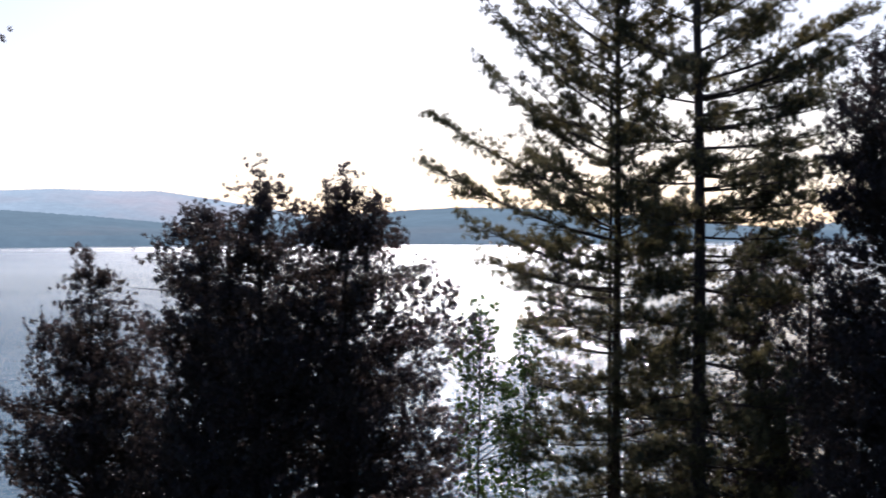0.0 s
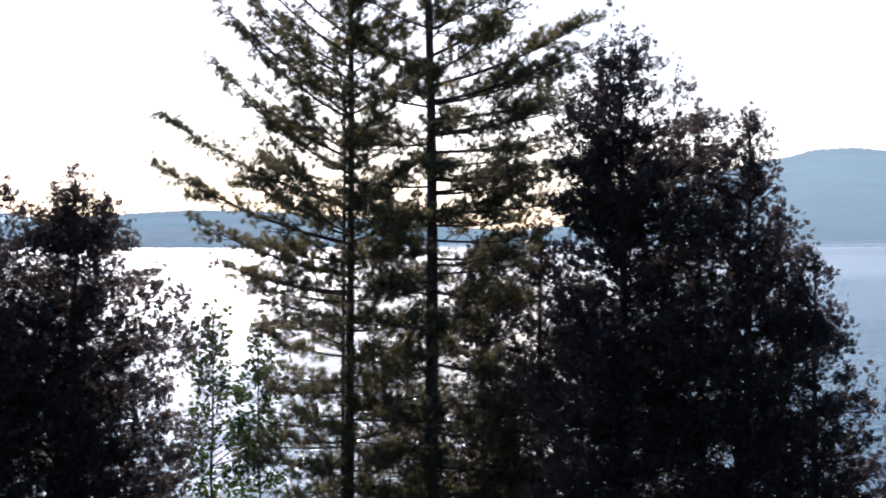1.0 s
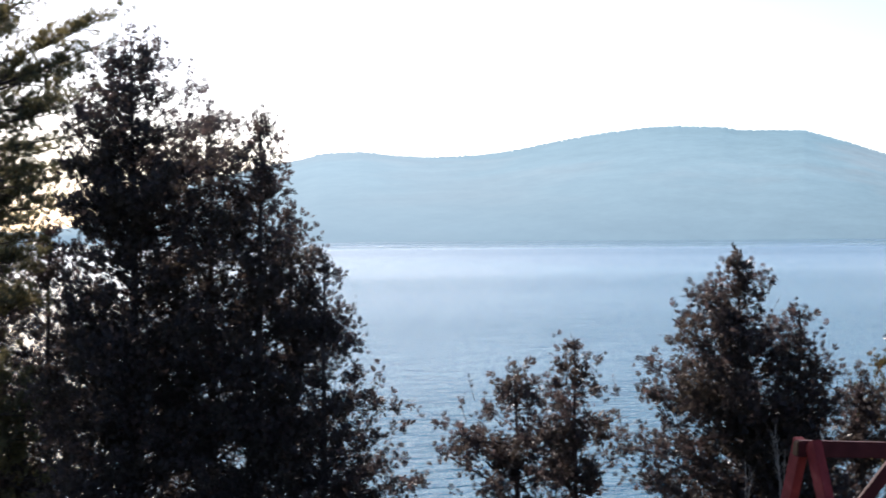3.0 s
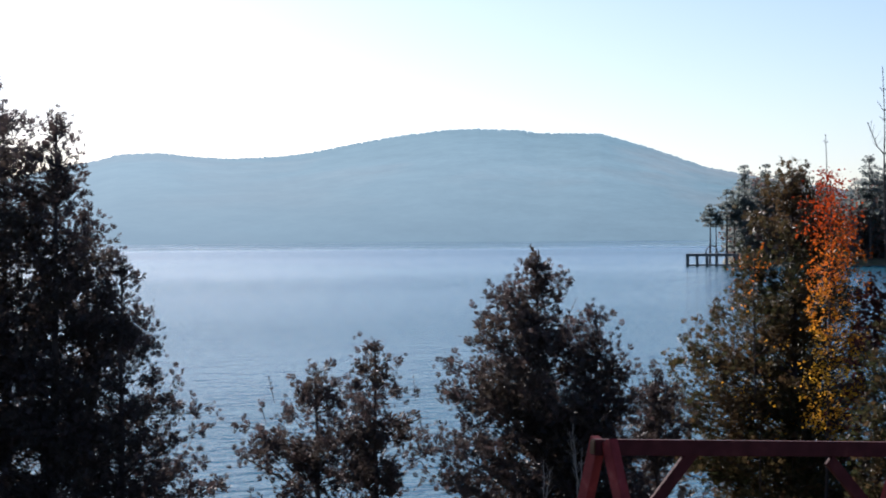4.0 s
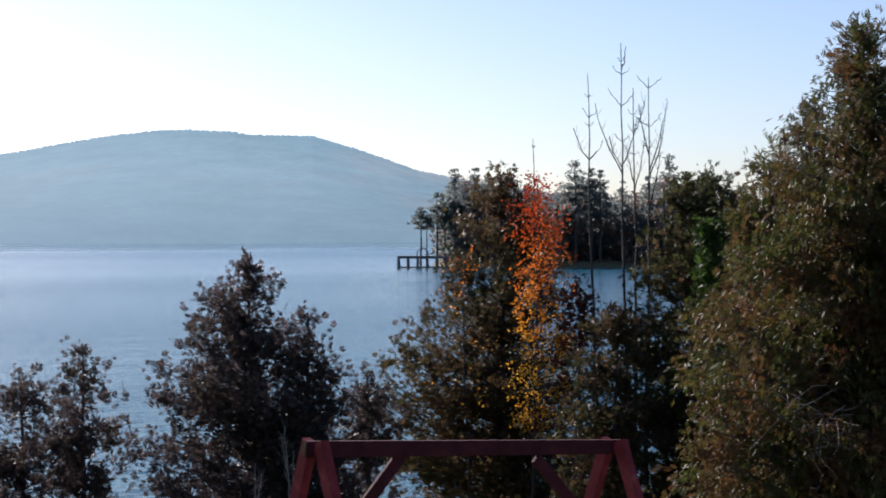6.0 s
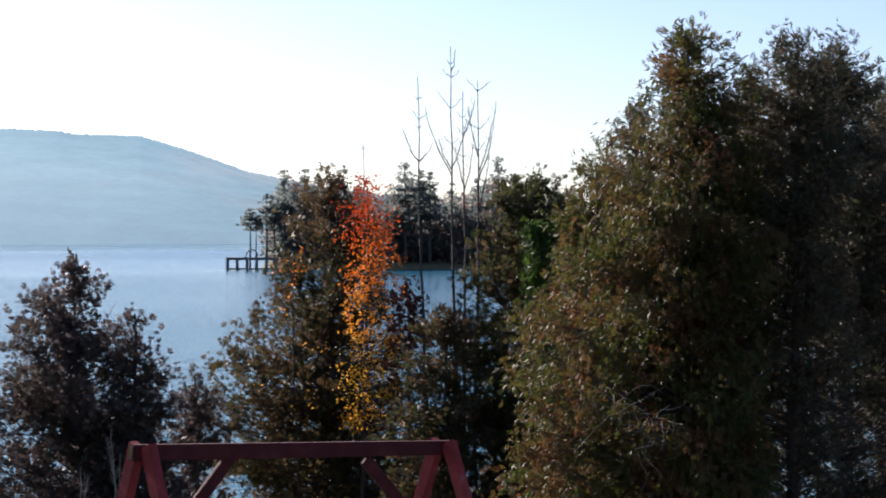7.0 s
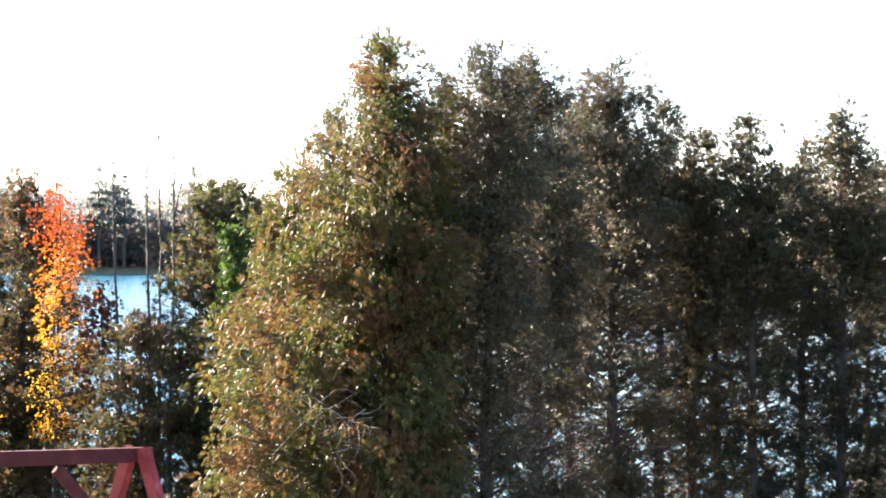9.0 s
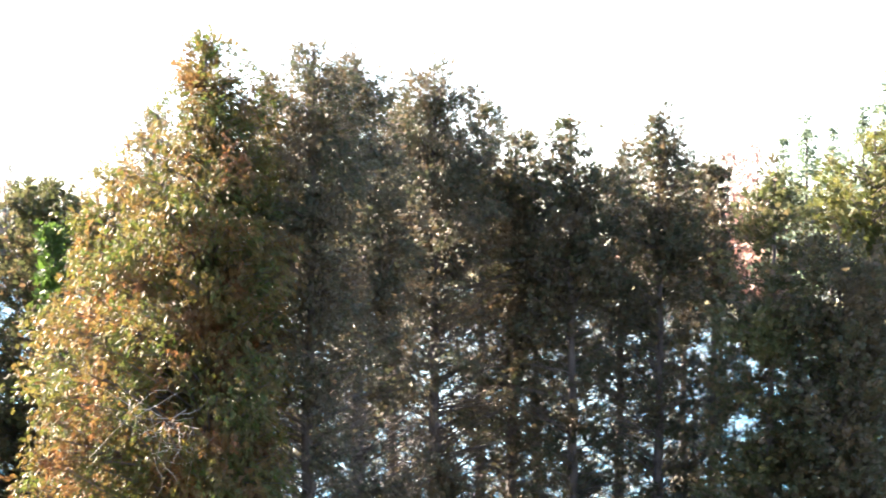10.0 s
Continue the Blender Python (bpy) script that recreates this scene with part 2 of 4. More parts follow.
HILL_FAR = distant_material("far_ridge_haze_glow", (0.05, 0.06, 0.05), (0.42, 0.50, 0.53), 1.0)


def paint_material(name, col, worn):
    m, nt, bsdf = material(name)
    a = ramp(nt, noise_of(nt, 7.0, 6.0, stretch=(1, 1, 1)), [(0.35, tuple(c * 0.7 for c in col)), (0.6, col), (0.8, worn)])
    nt.links.new(a, bsdf.inputs["Base Color"])
    bsdf.inputs["Roughness"].default_value = 0.75
    bsdf.inputs["Specular IOR Level"].default_value = 0.15
    bump(nt, bsdf, noise_of(nt, 40.0, 4.0, stretch=(0.15, 1, 1)), 0.4, 0.004)
    return m


RED = paint_material("red_stained_wood", (0.2, 0.03, 0.033), (0.24, 0.078, 0.068))
# red wood darkened: shade on the beam and braces painted into its colour
RED_SHADED = paint_material("red_wood_painted_shade", (0.06, 0.012, 0.015), (0.085, 0.026, 0.024))
END_GRAIN = paint_material("weathered_end_grain", (0.10, 0.06, 0.035), (0.16, 0.10, 0.06))
GREY_WOOD = paint_material("weathered_grey_wood", (0.16, 0.15, 0.14), (0.28, 0.26, 0.24))

# ---- ground, lake and distance ----


def shore(az):
    """How far off the lake begins in a heading."""
    return 42.0 + 1.5 * math.sin(radians(az * 9)) + 0.8 * math.sin(radians(az * 23 + 40))


def point_shore(az):
    """How far off the wooded point across the bay begins."""
    keys = ((37, 470), (38.2, 402), (42, 398), (48, 410), (56, 330), (64, 210), (72, 150), (80, 110), (95, 70), (110, 45))
    return float(np.interp(az, [k[0] for k in keys], [k[1] for k in keys]))


def ground_height(az, d):
    near = np.interp(d, (0, 14, 20, 30, shore(az), shore(az) + 4, 60, 120), (2.7, 2.6, 2.3, 1.5, 0.05, -0.5, -2.0, -6.0))
    if az > 37:
        s = point_shore(az)
        fade = max(0.0, min(1.0, (az - 37.9) / 0.35))
        grow = max(0.0, min(1.0, (az - 38.9) / 1.2))
        far = np.interp(d, (s - 40, s - 2, s + 3, s + 40, s + 300, s + 900), (-6, -0.3 - 3 * (1 - fade), -3 + 3.7 * fade, -3 + 3.9 * fade + 2.1 * grow, -3 + 3.0 * fade + 6.0 * grow, -6.0))
        return max(float(near), float(far)) + 0.0
    return float(near)


def build_ground():
    rad = [0.02, 3, 6, 10, 14, 17, 20, 24, 28, 31, 34, 37, 39, 41, 43, 45, 48, 54, 62, 75, 95, 120, 145, 160, 180, 205, 230, 260, 300, 340, 370, 396, 402, 412, 430, 450, 480, 520, 600, 700, 850, 1100, 1500, 2200, 3200, 4900]
    azs = np.concatenate([np.arange(-180, -20, 8), np.arange(-20, 112, 1.0), np.arange(112, 180, 8)])
    verts, faces = [], []
    for az in azs:
        for d in rad:
            bumpy = 0.12 * noise.noise(Vector((d * math.sin(radians(az)) * 0.15, d * math.cos(radians(az)) * 0.15, 3))) if d < 60 else 0
            verts.append(at(az, d, ground_height(az, d) + bumpy))
    n, k = len(azs), len(rad)
    for i in range(n):
        j = (i + 1) % n
        for r in range(k - 1):
            faces.append((i * k + r, i * k + r + 1, j * k + r + 1, j * k + r))
    faces += [(i * k, (i + 1) * k, (n - 2 - i) * k, (n - 1 - i) * k) for i in range(n // 2 - 1)]
    g = part_mesh("ground", mesh_of("ground", verts, faces, True), GROUND)
    tagged(g, "grassy bank falling to the lake shore", "ground", kind="structure")


def build_water():
    rad = [20, 60, 120, 250, 500, 1000, 2000, 4900]
    azs = np.arange(0, 360, 6)
    verts = [at(a, r, 0) for a in azs for r in rad]
    k, n = len(rad), len(azs)
    faces = [(i * k + r, i * k + r + 1, ((i + 1) % n) * k + r + 1, ((i + 1) % n) * k + r) for i in range(n) for r in range(k - 1)]
    w = part_mesh("water", mesh_of("water", verts, faces), WATER)
    tagged(w, "rippled blue lake water glittering under low sun", "water", kind="structure")


def ridge(name, label, outline, near_d, far_d, mat, wood=6.0, seed=0):
    """A wooded ridge: a slope from its shore up to a crest of tree tops. outline: headings and slopes of the sight line to the crest."""
    a0, a1 = outline[0][0], outline[-1][0]
    azs = np.arange(a0, a1, 0.05)
    crest = np.interp(azs, [o[0] for o in outline], [o[1] for o in outline])
    rows = 14
    verts, faces = [], []
    for i, az in enumerate(azs):
        for r in range(rows + 1):
            s = r / rows
            d = near_d + (far_d - near_d) * s
            top = EYE + crest[i] * far_d
            z = -2 + (top + 2) * (s ** 0.8 if s > 0 else 0)
            z += (noise.noise(Vector((az * 2.2, s * 5, seed))) * 5 * s * (1 - s))
            if r == rows:
                z += wood * noise.noise(Vector((az * 9, 1, seed))) * 0.5 + wood * 0.6 * noise.noise(Vector((az * 24, 2, seed)))
            if r == 0:
                z = -3
            if r == 1:
                z = max(z, 14)
            verts.append(at(az, d, z))
    k = rows + 1
    for i in range(len(azs) - 1):
        for r in range(rows):
            faces.append((i * k + r, (i + 1) * k + r, (i + 1) * k + r + 1, i * k + r + 1))
    o = part_mesh(name, mesh_of(name, verts, faces, True), mat)
    tagged(o, label, "mountain", kind="structure")


build_ground()
build_water()
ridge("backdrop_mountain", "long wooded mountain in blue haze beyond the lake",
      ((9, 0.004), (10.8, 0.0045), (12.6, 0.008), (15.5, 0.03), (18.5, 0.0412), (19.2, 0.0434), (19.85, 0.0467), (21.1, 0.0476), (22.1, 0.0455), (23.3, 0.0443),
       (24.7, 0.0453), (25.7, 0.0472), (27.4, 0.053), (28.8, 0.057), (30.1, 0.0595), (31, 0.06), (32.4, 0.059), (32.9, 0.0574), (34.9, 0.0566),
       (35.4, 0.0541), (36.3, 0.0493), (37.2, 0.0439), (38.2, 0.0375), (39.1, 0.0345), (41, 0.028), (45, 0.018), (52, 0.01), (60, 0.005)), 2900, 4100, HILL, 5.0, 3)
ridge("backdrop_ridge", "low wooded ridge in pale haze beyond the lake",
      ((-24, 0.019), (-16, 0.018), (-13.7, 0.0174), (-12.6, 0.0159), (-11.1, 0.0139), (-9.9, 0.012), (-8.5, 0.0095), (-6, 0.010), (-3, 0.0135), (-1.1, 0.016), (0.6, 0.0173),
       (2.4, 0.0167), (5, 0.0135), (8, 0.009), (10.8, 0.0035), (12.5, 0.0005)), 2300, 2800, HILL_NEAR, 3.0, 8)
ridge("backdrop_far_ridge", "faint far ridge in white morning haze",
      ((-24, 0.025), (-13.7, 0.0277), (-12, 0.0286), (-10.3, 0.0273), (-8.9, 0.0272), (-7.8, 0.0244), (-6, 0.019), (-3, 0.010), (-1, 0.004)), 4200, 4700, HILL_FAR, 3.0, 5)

# ---- trees ----


def tubes(paths, sides=6):
    """Tapered tubes along polylines of (x, y, z, radius)."""
    verts, faces, base = [], [], 0
    for p in paths:
        p = np.asarray(p, float)
        n = len(p)
        t = np.gradient(p[:, :3], axis=0)
        t /= np.linalg.norm(t, axis=1, keepdims=True) + 1e-9
        ref = np.where(np.abs(t[:, 2:3]) > 0.8, [[1.0, 0, 0]], [[0, 0, 1.0]])
        u = np.cross(t, ref)
        u /= np.linalg.norm(u, axis=1, keepdims=True) + 1e-9
        v = np.cross(t, u)
        a = np.arange(sides) * 2 * np.pi / sides
        ring = p[:, None, :3] + p[:, None, 3:4] * (u[:, None] * np.cos(a)[None, :, None] + v[:, None] * np.sin(a)[None, :, None])
        verts.append(ring.reshape(-1, 3))
        i = np.arange(n - 1)[:, None] * sides + base
        j = np.arange(sides)[None]
        k = (j + 1) % sides
        faces.append(np.stack([i + j, i + k, i + sides + k, i + sides + j], -1).reshape(-1, 4))
        base += n * sides
    return np.concatenate(verts), np.concatenate(faces)


def leaf_quads(lobes):
    """A flat piece of foliage: pointed lobes, each (start, angle, length, width), along +X."""
    out = []
    for s, ang, ln, wd in lobes:
        c, n = math.cos(radians(ang)), math.sin(radians(ang))
        for x, y in ((0, 0), (0.55 * ln, wd / 2), (ln, 0.1 * wd), (0.6 * ln, -wd / 2)):
            out.append((s + x * c - y * n, x * n + y * c, 0.06 * x * (1 if y >= 0 else -1)))
    return np.array(out)


def fronds(fingers, spread, width, planes, seed):
    """A small flat fan of cedar scales that grows from one point along +X: its corners and its faces."""
    rng = np.random.default_rng(seed)
    verts, faces = [], []
    for k in range(planes):
        turn = math.pi * (k + rng.uniform(-0.25, 0.25)) / planes
        u, w = np.array((0, math.cos(turn), math.sin(turn))), np.array((0, -math.sin(turn), math.cos(turn)))
        verts.append(np.array((-0.15, 0, 0)))
        root = len(verts) - 1
        for i in range(fingers):
            a = radians(spread) * (2 * i / (fingers - 1) - 1) + rng.normal(0, 0.1)
            ln, wd = (1.0 - 0.3 * abs(a) / radians(spread)) * rng.uniform(0.75, 1.15), width * rng.uniform(0.8, 1.2)
            along, across = np.array((math.cos(a), 0, 0)) + u * math.sin(a), u * math.cos(a) - np.array((math.sin(a), 0, 0))
            n = len(verts)
            verts += [along * ln * 0.62 + across * wd * 0.6, along * ln + w * rng.normal(0, 0.12) - across * wd * 0.35]
            faces.append((root, n + 1, n))
    return np.array(verts), np.array(faces)


TUFT = fronds(4, 52, 0.36, 1, 4)
HANGING = fronds(4, 24, 0.14, 1, 5)
BLOB = leaf_quads(((0, 0, 1.0, 0.6), (0.1, 70, 0.8, 0.6)))
BROAD = leaf_quads(((0, 0, 1.0, 0.55), (0.1, 50, 0.7, 0.45), (0.1, -50, 0.7, 0.45)))
NEEDLES = np.array([(r * math.cos(radians(a)) - y * math.sin(radians(a)), r * math.sin(radians(a)) + y * math.cos(radians(a)), 0.1 * y)
                    for a, ln in ((0, 1.0), (20, 0.95), (-22, 0.95), (46, 0.8), (-44, 0.8), (8, 0.8)) for r, y in ((0.1, -0.055), (0.45 * ln, 0.075), (ln, 0.0))])


def scatter(proto, pos, axis, size, rng, corners=4):
    """Copies of a piece of foliage at pos, pointing along axis, turned at random about it."""
    n = len(pos)
    axis = axis / (np.linalg.norm(axis, axis=1, keepdims=True) + 1e-9)
    r = rng.normal(size=(n, 3))
    u = np.cross(axis, r)
    u /= np.linalg.norm(u, axis=1, keepdims=True) + 1e-9
    w = np.cross(axis, u)
    shape = None
    if isinstance(proto, tuple):
        proto, shape = proto
    v = pos[:, None] + size[:, None, None] * (proto[None, :, 0:1] * axis[:, None] + proto[None, :, 1:2] * u[:, None] + proto[None, :, 2:3] * w[:, None])
    m = len(proto)
    shape = np.arange(m).reshape(-1, corners) if shape is None else shape
    f = (np.arange(n)[:, None, None] * m + shape[None]).reshape(-1, shape.shape[1])
    return v.reshape(-1, 3), f


def tree_thing(name, az, d, label, category, group=""):
    ob = new(name)
    ob.location = at(az, d, ground_height(az, d) - 0.1)
    ob.empty_display_size = 0.3
    return tagged(ob, label, category, group)


def cedar(az, d, outline, mat, label, seed, dens=27.0, spray=0.088, proto=TUFT, name="cedar_tree", bare=None, per=9, bark=BARK, trunk_r=0.13, group="cedars on the bank", thin=0.9, droop=0.3, uneven=0.24):
    """A cedar. outline: from its tip down, (slope of the sight line, half width to the left and right in degrees)."""
    rng = np.random.default_rng(seed)
    evergreen = proto is TUFT
    if evergreen and droop < -0.1:
        proto, spray = HANGING, spray * 1.5
    root = tree_thing(name, az, d, label, "tree", group)
    z0 = root.location.z
    hs = np.array([EYE + o[0] * d - z0 for o in outline])[::-1]
    wl = np.array([radians(o[1]) * d for o in outline])[::-1]
    wr = np.array([radians(o[2]) * d for o in outline])[::-1]
    if evergreen:
        hs[-1] -= 0.1
    top = hs[-1]
    right = np.array((math.cos(radians(az)), -math.sin(radians(az)), 0))
    away = np.array((math.sin(radians(az)), math.cos(radians(az)), 0))
    low = max(hs[0], 0.5)
    grid = np.linspace(low, top, 60)
    rl, rr = np.interp(grid, hs, wl), np.interp(grid, hs, wr)
    mean = (rl + rr) / 2
    area = np.sum(2 * np.pi * mean) * (grid[1] - grid[0])
    cum = np.cumsum(mean + 0.7)
    cum /= cum[-1]
    n_br = int((area * dens / 5.0 + 1.25 * dens) * (0.9 if evergreen else 1.0))
    zs = np.interp(rng.random(n_br), cum, grid)
    phi = rng.random(n_br) * 2 * np.pi
    lobes = 1 + 0.13 * np.sin(zs * 2.3 + phi * 2 + seed) + 0.09 * np.sin(zs * 5.1 - phi * 3 + seed * 2)
    c = np.cos(phi)
    side = np.where(c > 0, np.interp(zs, hs, wr), np.interp(zs, hs, wl))
    mid = (np.interp(zs, hs, wr) + np.interp(zs, hs, wl)) / 2
    # uneven boughs, with hollows between them
    hollow = np.array([noise.noise(Vector((math.cos(p) * 1.6, math.sin(p) * 1.6, z * 0.85 + seed * 7.3))) for p, z in zip(phi, zs)])
    if evergreen:
        lobes = lobes * (1 + uneven * hollow)
    length = (side * c * c + mid * (1 - c * c)) * lobes * rng.uniform(0.88, 1.1, n_br) + (0.08 if evergreen else 0.14)
    out = right[None] * c[:, None] + away[None] * np.sin(phi)[:, None]
    lean = np.array((rng.normal() * 0.01, rng.normal() * 0.01, 0))
    # trunk and limbs
    tz = np.linspace(-0.3, top - 0.1, 14)
    wob = np.cumsum(rng.normal(0, 0.012, (14, 2)), axis=0)
    wob -= wob[0]
    trunk = np.stack([wob[:, 0] + lean[0] * tz, wob[:, 1] + lean[1] * tz, tz, np.interp(tz, (0, top), (trunk_r * max(top, 4) / 9, 0.012))], 1)
    tv, tf = tubes([trunk], 8)
    limbs, pos, dirs, inner = [], [], [], []
    rise = rng.uniform(0.15, 0.85, n_br)
    for i in range(n_br):
        ln = length[i]
        k = int((ln * 4.4 + 1.6) * (1.45 if evergreen else 1.0))
        base_z = zs[i] - rise[i] * ln
        def along(s):
            lift = rise[i] * ln * s - 0.12 * ln * s * s + 0.1 * ln * max(0, s - 0.8)
            return np.array((np.interp(base_z, tz, trunk[:, 0]), np.interp(base_z, tz, trunk[:, 1]), base_z)) + out[i] * ln * s + np.array((0, 0, lift))
        if ln > 0.4:
            limbs.append([(*along(s), 0.004 + 0.009 * ln * (1 - s)) for s in (0, 0.35, 0.7, 0.95)])
        if evergreen and hollow[i] < -0.28 and rng.random() < 0.6:
            continue
        if bare is not None:
            below = (EYE + (bare + 0.02 * math.sin(seed * 2.4)) * d - zs[i] - z0) / 1.6 + 0.5
            clump = 0.75 + 0.5 * math.sin(zs[i] * 2.6 + phi[i] * 2 + seed)
            if rng.random() < thin * min(max(below, 0.0), 1.0) * clump:
                continue
        s = np.clip(rng.power(1.9, k), 0.1, 1.0)
        across = np.cross(out[i], (0, 0, 1))
        for q in s:
            p = along(q) + np.clip(rng.normal(0, 0.06 if evergreen else 0.085, 3), -0.14, 0.14)
            if evergreen:
                side_way = rng.normal(0, 0.12) * math.sqrt(ln)
                p = p + across * side_way - out[i] * abs(side_way) * 0.5
            pos.append(p)
            dirs.append(out[i])
            inner.append(1.5 if evergreen and dens > 18 and q < 0.5 else 1.0)
    inner += [0.75] * 16
    pos, dirs = np.array(pos), np.array(dirs)
    # a leading shoot of foliage
    lead = np.stack([np.full(16, trunk[-1, 0]), np.full(16, trunk[-1, 1]), np.linspace(top - 1.0, top - 0.08, 16)], 1) + rng.normal(0, 1, (16, 3)) * np.linspace(0.12, 0.01, 16)[:, None]
    pos, dirs = np.concatenate([pos, lead]), np.concatenate([dirs, rng.normal(0, 0.3, (16, 3)) + np.array((0, 0, 0.8))])
    n = len(pos)
    if evergreen:
        hangs = droop < -0.1
        # sprays hang or rise, and those near the tip always rise
        lift = np.where(hangs, np.interp(top - pos[:, 2], (0.2, 1.2), (0.5, -0.5 + 0.4 * droop)), 0.55)
        plume = dirs * 0.45 + rng.normal(0, 0.32, (n, 3))
        plume[:, 2] += lift
        k = 6
        A = np.repeat(plume, k, 0) + rng.normal(0, 0.3, (n * k, 3))
        P = np.repeat(pos, k, 0) + rng.normal(0, 0.055, (n * k, 3)) + np.repeat(plume, k, 0) * np.tile(np.linspace(-0.11, 0.11, k), n)[:, None]
        v, f = scatter(proto, P, A, spray * np.repeat(inner, k) * rng.uniform(0.65, 1.25, n * k), rng)
        # wisps that stand out above the upper crown
        wp, wa = [], []
        for k in range(26):
            zz = top - (0.18 + 0.5 * rng.random() ** 1.3) * min(top - low, 4.0)
            ph = rng.random() * 6.28
            reach = np.interp(zz, hs, wr if math.cos(ph) > 0 else wl) * rng.uniform(0.45, 0.85)
            q = np.array((trunk[-1, 0], trunk[-1, 1], zz)) + (right * math.cos(ph) + away * math.sin(ph)) * reach
            dv = right * rng.normal(0, 0.3) + away * rng.normal(0, 0.3) + np.array((0, 0, 1.0))
            ln = rng.uniform(0.18, 0.42)
            limbs.append([(*q, 0.006), (*(q + dv * ln), 0.003)])
            for e in np.linspace(0.2, 1.0, 5):
                wp.append(q + dv * ln * e)
                wa.append(dv + rng.normal(0, 0.5, 3))
        av, af = scatter(TUFT, np.array(wp), np.array(wa), 0.07 * rng.uniform(0.6, 1.2, len(wp)), rng)
        v, f = np.concatenate([v, av]), np.concatenate([f, af + len(v)])
    else:
        plume = dirs * 0.6 + rng.normal(0, 0.4, (n, 3)) + np.array((0, 0, droop))
        plume /= np.linalg.norm(plume, axis=1, keepdims=True)
        A = np.repeat(plume, per, 0) + rng.normal(0, 0.42, (n * per, 3))
        P = np.repeat(pos, per, 0) + rng.normal(0, 0.04, (n * per, 3)) + A * rng.uniform(-0.03, 0.13, (n * per, 1))
        v, f = scatter(proto, P, A, spray * rng.uniform(0.6, 1.2, n * per), rng)
    if limbs and evergreen:
        lv, lf = tubes(limbs, 3)
        tv, tf = np.concatenate([tv, lv]), np.concatenate([tf, lf + len(tv)])
    part_mesh("trunk", mesh_of("trunk", tv, tf, True), bark, root)
    if not evergreen:
        for path in limbs:
            lv, lf = tubes([path], 4)
            part_mesh("limb", mesh_of("limb", lv, lf, True), bark, root)
    part_mesh("crown", mesh_of("crown", v, f), mat, root)
    return root


def pine(az, d, top, radius, rise, seed, label, trunk_r=0.16, second=None, extra=(), gap=(0.48, 0.66), forks=1.2):
    """A white pine: a straight trunk with whorls of long limbs that carry tufts of needles."""
    rng = np.random.default_rng(seed)
    root = tree_thing("pine_tree", az, d, label, "tree", "white pines on the bank")
    z0 = root.location.z
    h = EYE + top * d - z0
    right = np.array((math.cos(radians(az)), -math.sin(radians(az)), 0))
    away = np.array((math.sin(radians(az)), math.cos(radians(az)), 0))
    tz = np.linspace(-0.3, h, 18)
    trunk = np.stack([0.05 * np.sin(tz * 0.35 + seed), 0.04 * np.cos(tz * 0.4 + seed), tz, np.interp(tz, (0, h), (trunk_r, 0.02))], 1)
    paths = [trunk]
    if second:
        t2 = trunk.copy()
        t2[:, :3] += right * second
        t2[:, 3] *= 0.45
        keep = t2[:, 2] < 0.62 * h
        paths.append(t2[keep])
    tv, tf = tubes(paths, 10)
    limbs, pos, axes = [], [], []

    def limb(zz, phi, ln, up, keep=1.0, forks=1.3):
        out = right * math.cos(phi) + away * math.sin(phi)

        def along(s):
            return np.array((0, 0, zz)) + out * ln * s + np.array((0, 0, ln * (up * (0.75 * s + 0.25 * s * s) + 0.10 * s * s - 0.10 * s)))
        limbs.append([(*along(s), 0.006 + (0.007 + 0.007 * ln) * (1 - s)) for s in (0, 0.25, 0.5, 0.75, 1.0)])
        side_v = np.cross(out, (0, 0, 1))
        bough(along, out, side_v, ln, 0.13, keep)
        # smaller boughs that fork off above and below
        for s in rng.uniform(0.2, 0.75, int(ln * forks)):
            o2 = out * 0.9 + side_v * rng.uniform(-0.7, 0.7) + np.array((0, 0, up + rng.normal(0.05, 0.35)))
            o2 /= np.linalg.norm(o2)
            l2 = (0.35 + 0.4 * ln * (1 - s)) * rng.uniform(0.7, 1.1)
            p2 = along(s)
            limbs.append([(*p2, 0.012), (*(p2 + o2 * l2), 0.004)])
            bough(lambda q, p2=p2, o2=o2, l2=l2: p2 + o2 * l2 * q, o2, np.cross(o2, (0, 0, 1)), l2, 0.3, keep)

    def bough(along, out, side_v, ln, start, keep):
        for s in np.linspace(start, 1.0, int(ln * 4.2 * max(keep, 1.0)) + 2):
            for sg in (-1, 1):
                if rng.random() > keep:
                    continue
                tl = (0.24 + 0.16 * ln * (1.05 - s)) * rng.uniform(0.4, 1.3)
                dv = out * 0.75 + side_v * sg * rng.uniform(0.2, 0.9) + np.array((0, 0, rng.uniform(-0.1, 1.0)))
                dv /= np.linalg.norm(dv)
                p0 = along(s)
                limbs.append([(*p0, 0.008), (*(p0 + dv * tl), 0.004)])
                for e in np.arange(0.4, 1.01, 0.3):
                    pos.append(p0 + dv * tl * e + rng.normal(0, 0.03, 3))
                    axes.append(dv)

    z = 0.8
    while z < h - 0.3:
        slope = (z + z0 - EYE) / d
        n_limb = rng.integers(4, 7) if slope > 0.03 else rng.integers(6, 9)
        turn0 = rng.random() * 6.28
        for q in range(n_limb):
            phi = turn0 + q * 2 * np.pi / n_limb + rng.normal(0, 0.25)
            ln = radius(slope, math.cos(phi)) * rng.uniform(0.7, 1.06)
            if ln > 0.25:
                limb(z + rng.normal(0, 0.12), phi, ln, rise(slope) + rng.normal(0, 0.12), 0.8 if slope > 0 else 0.75, forks)
        z += rng.uniform(*gap)
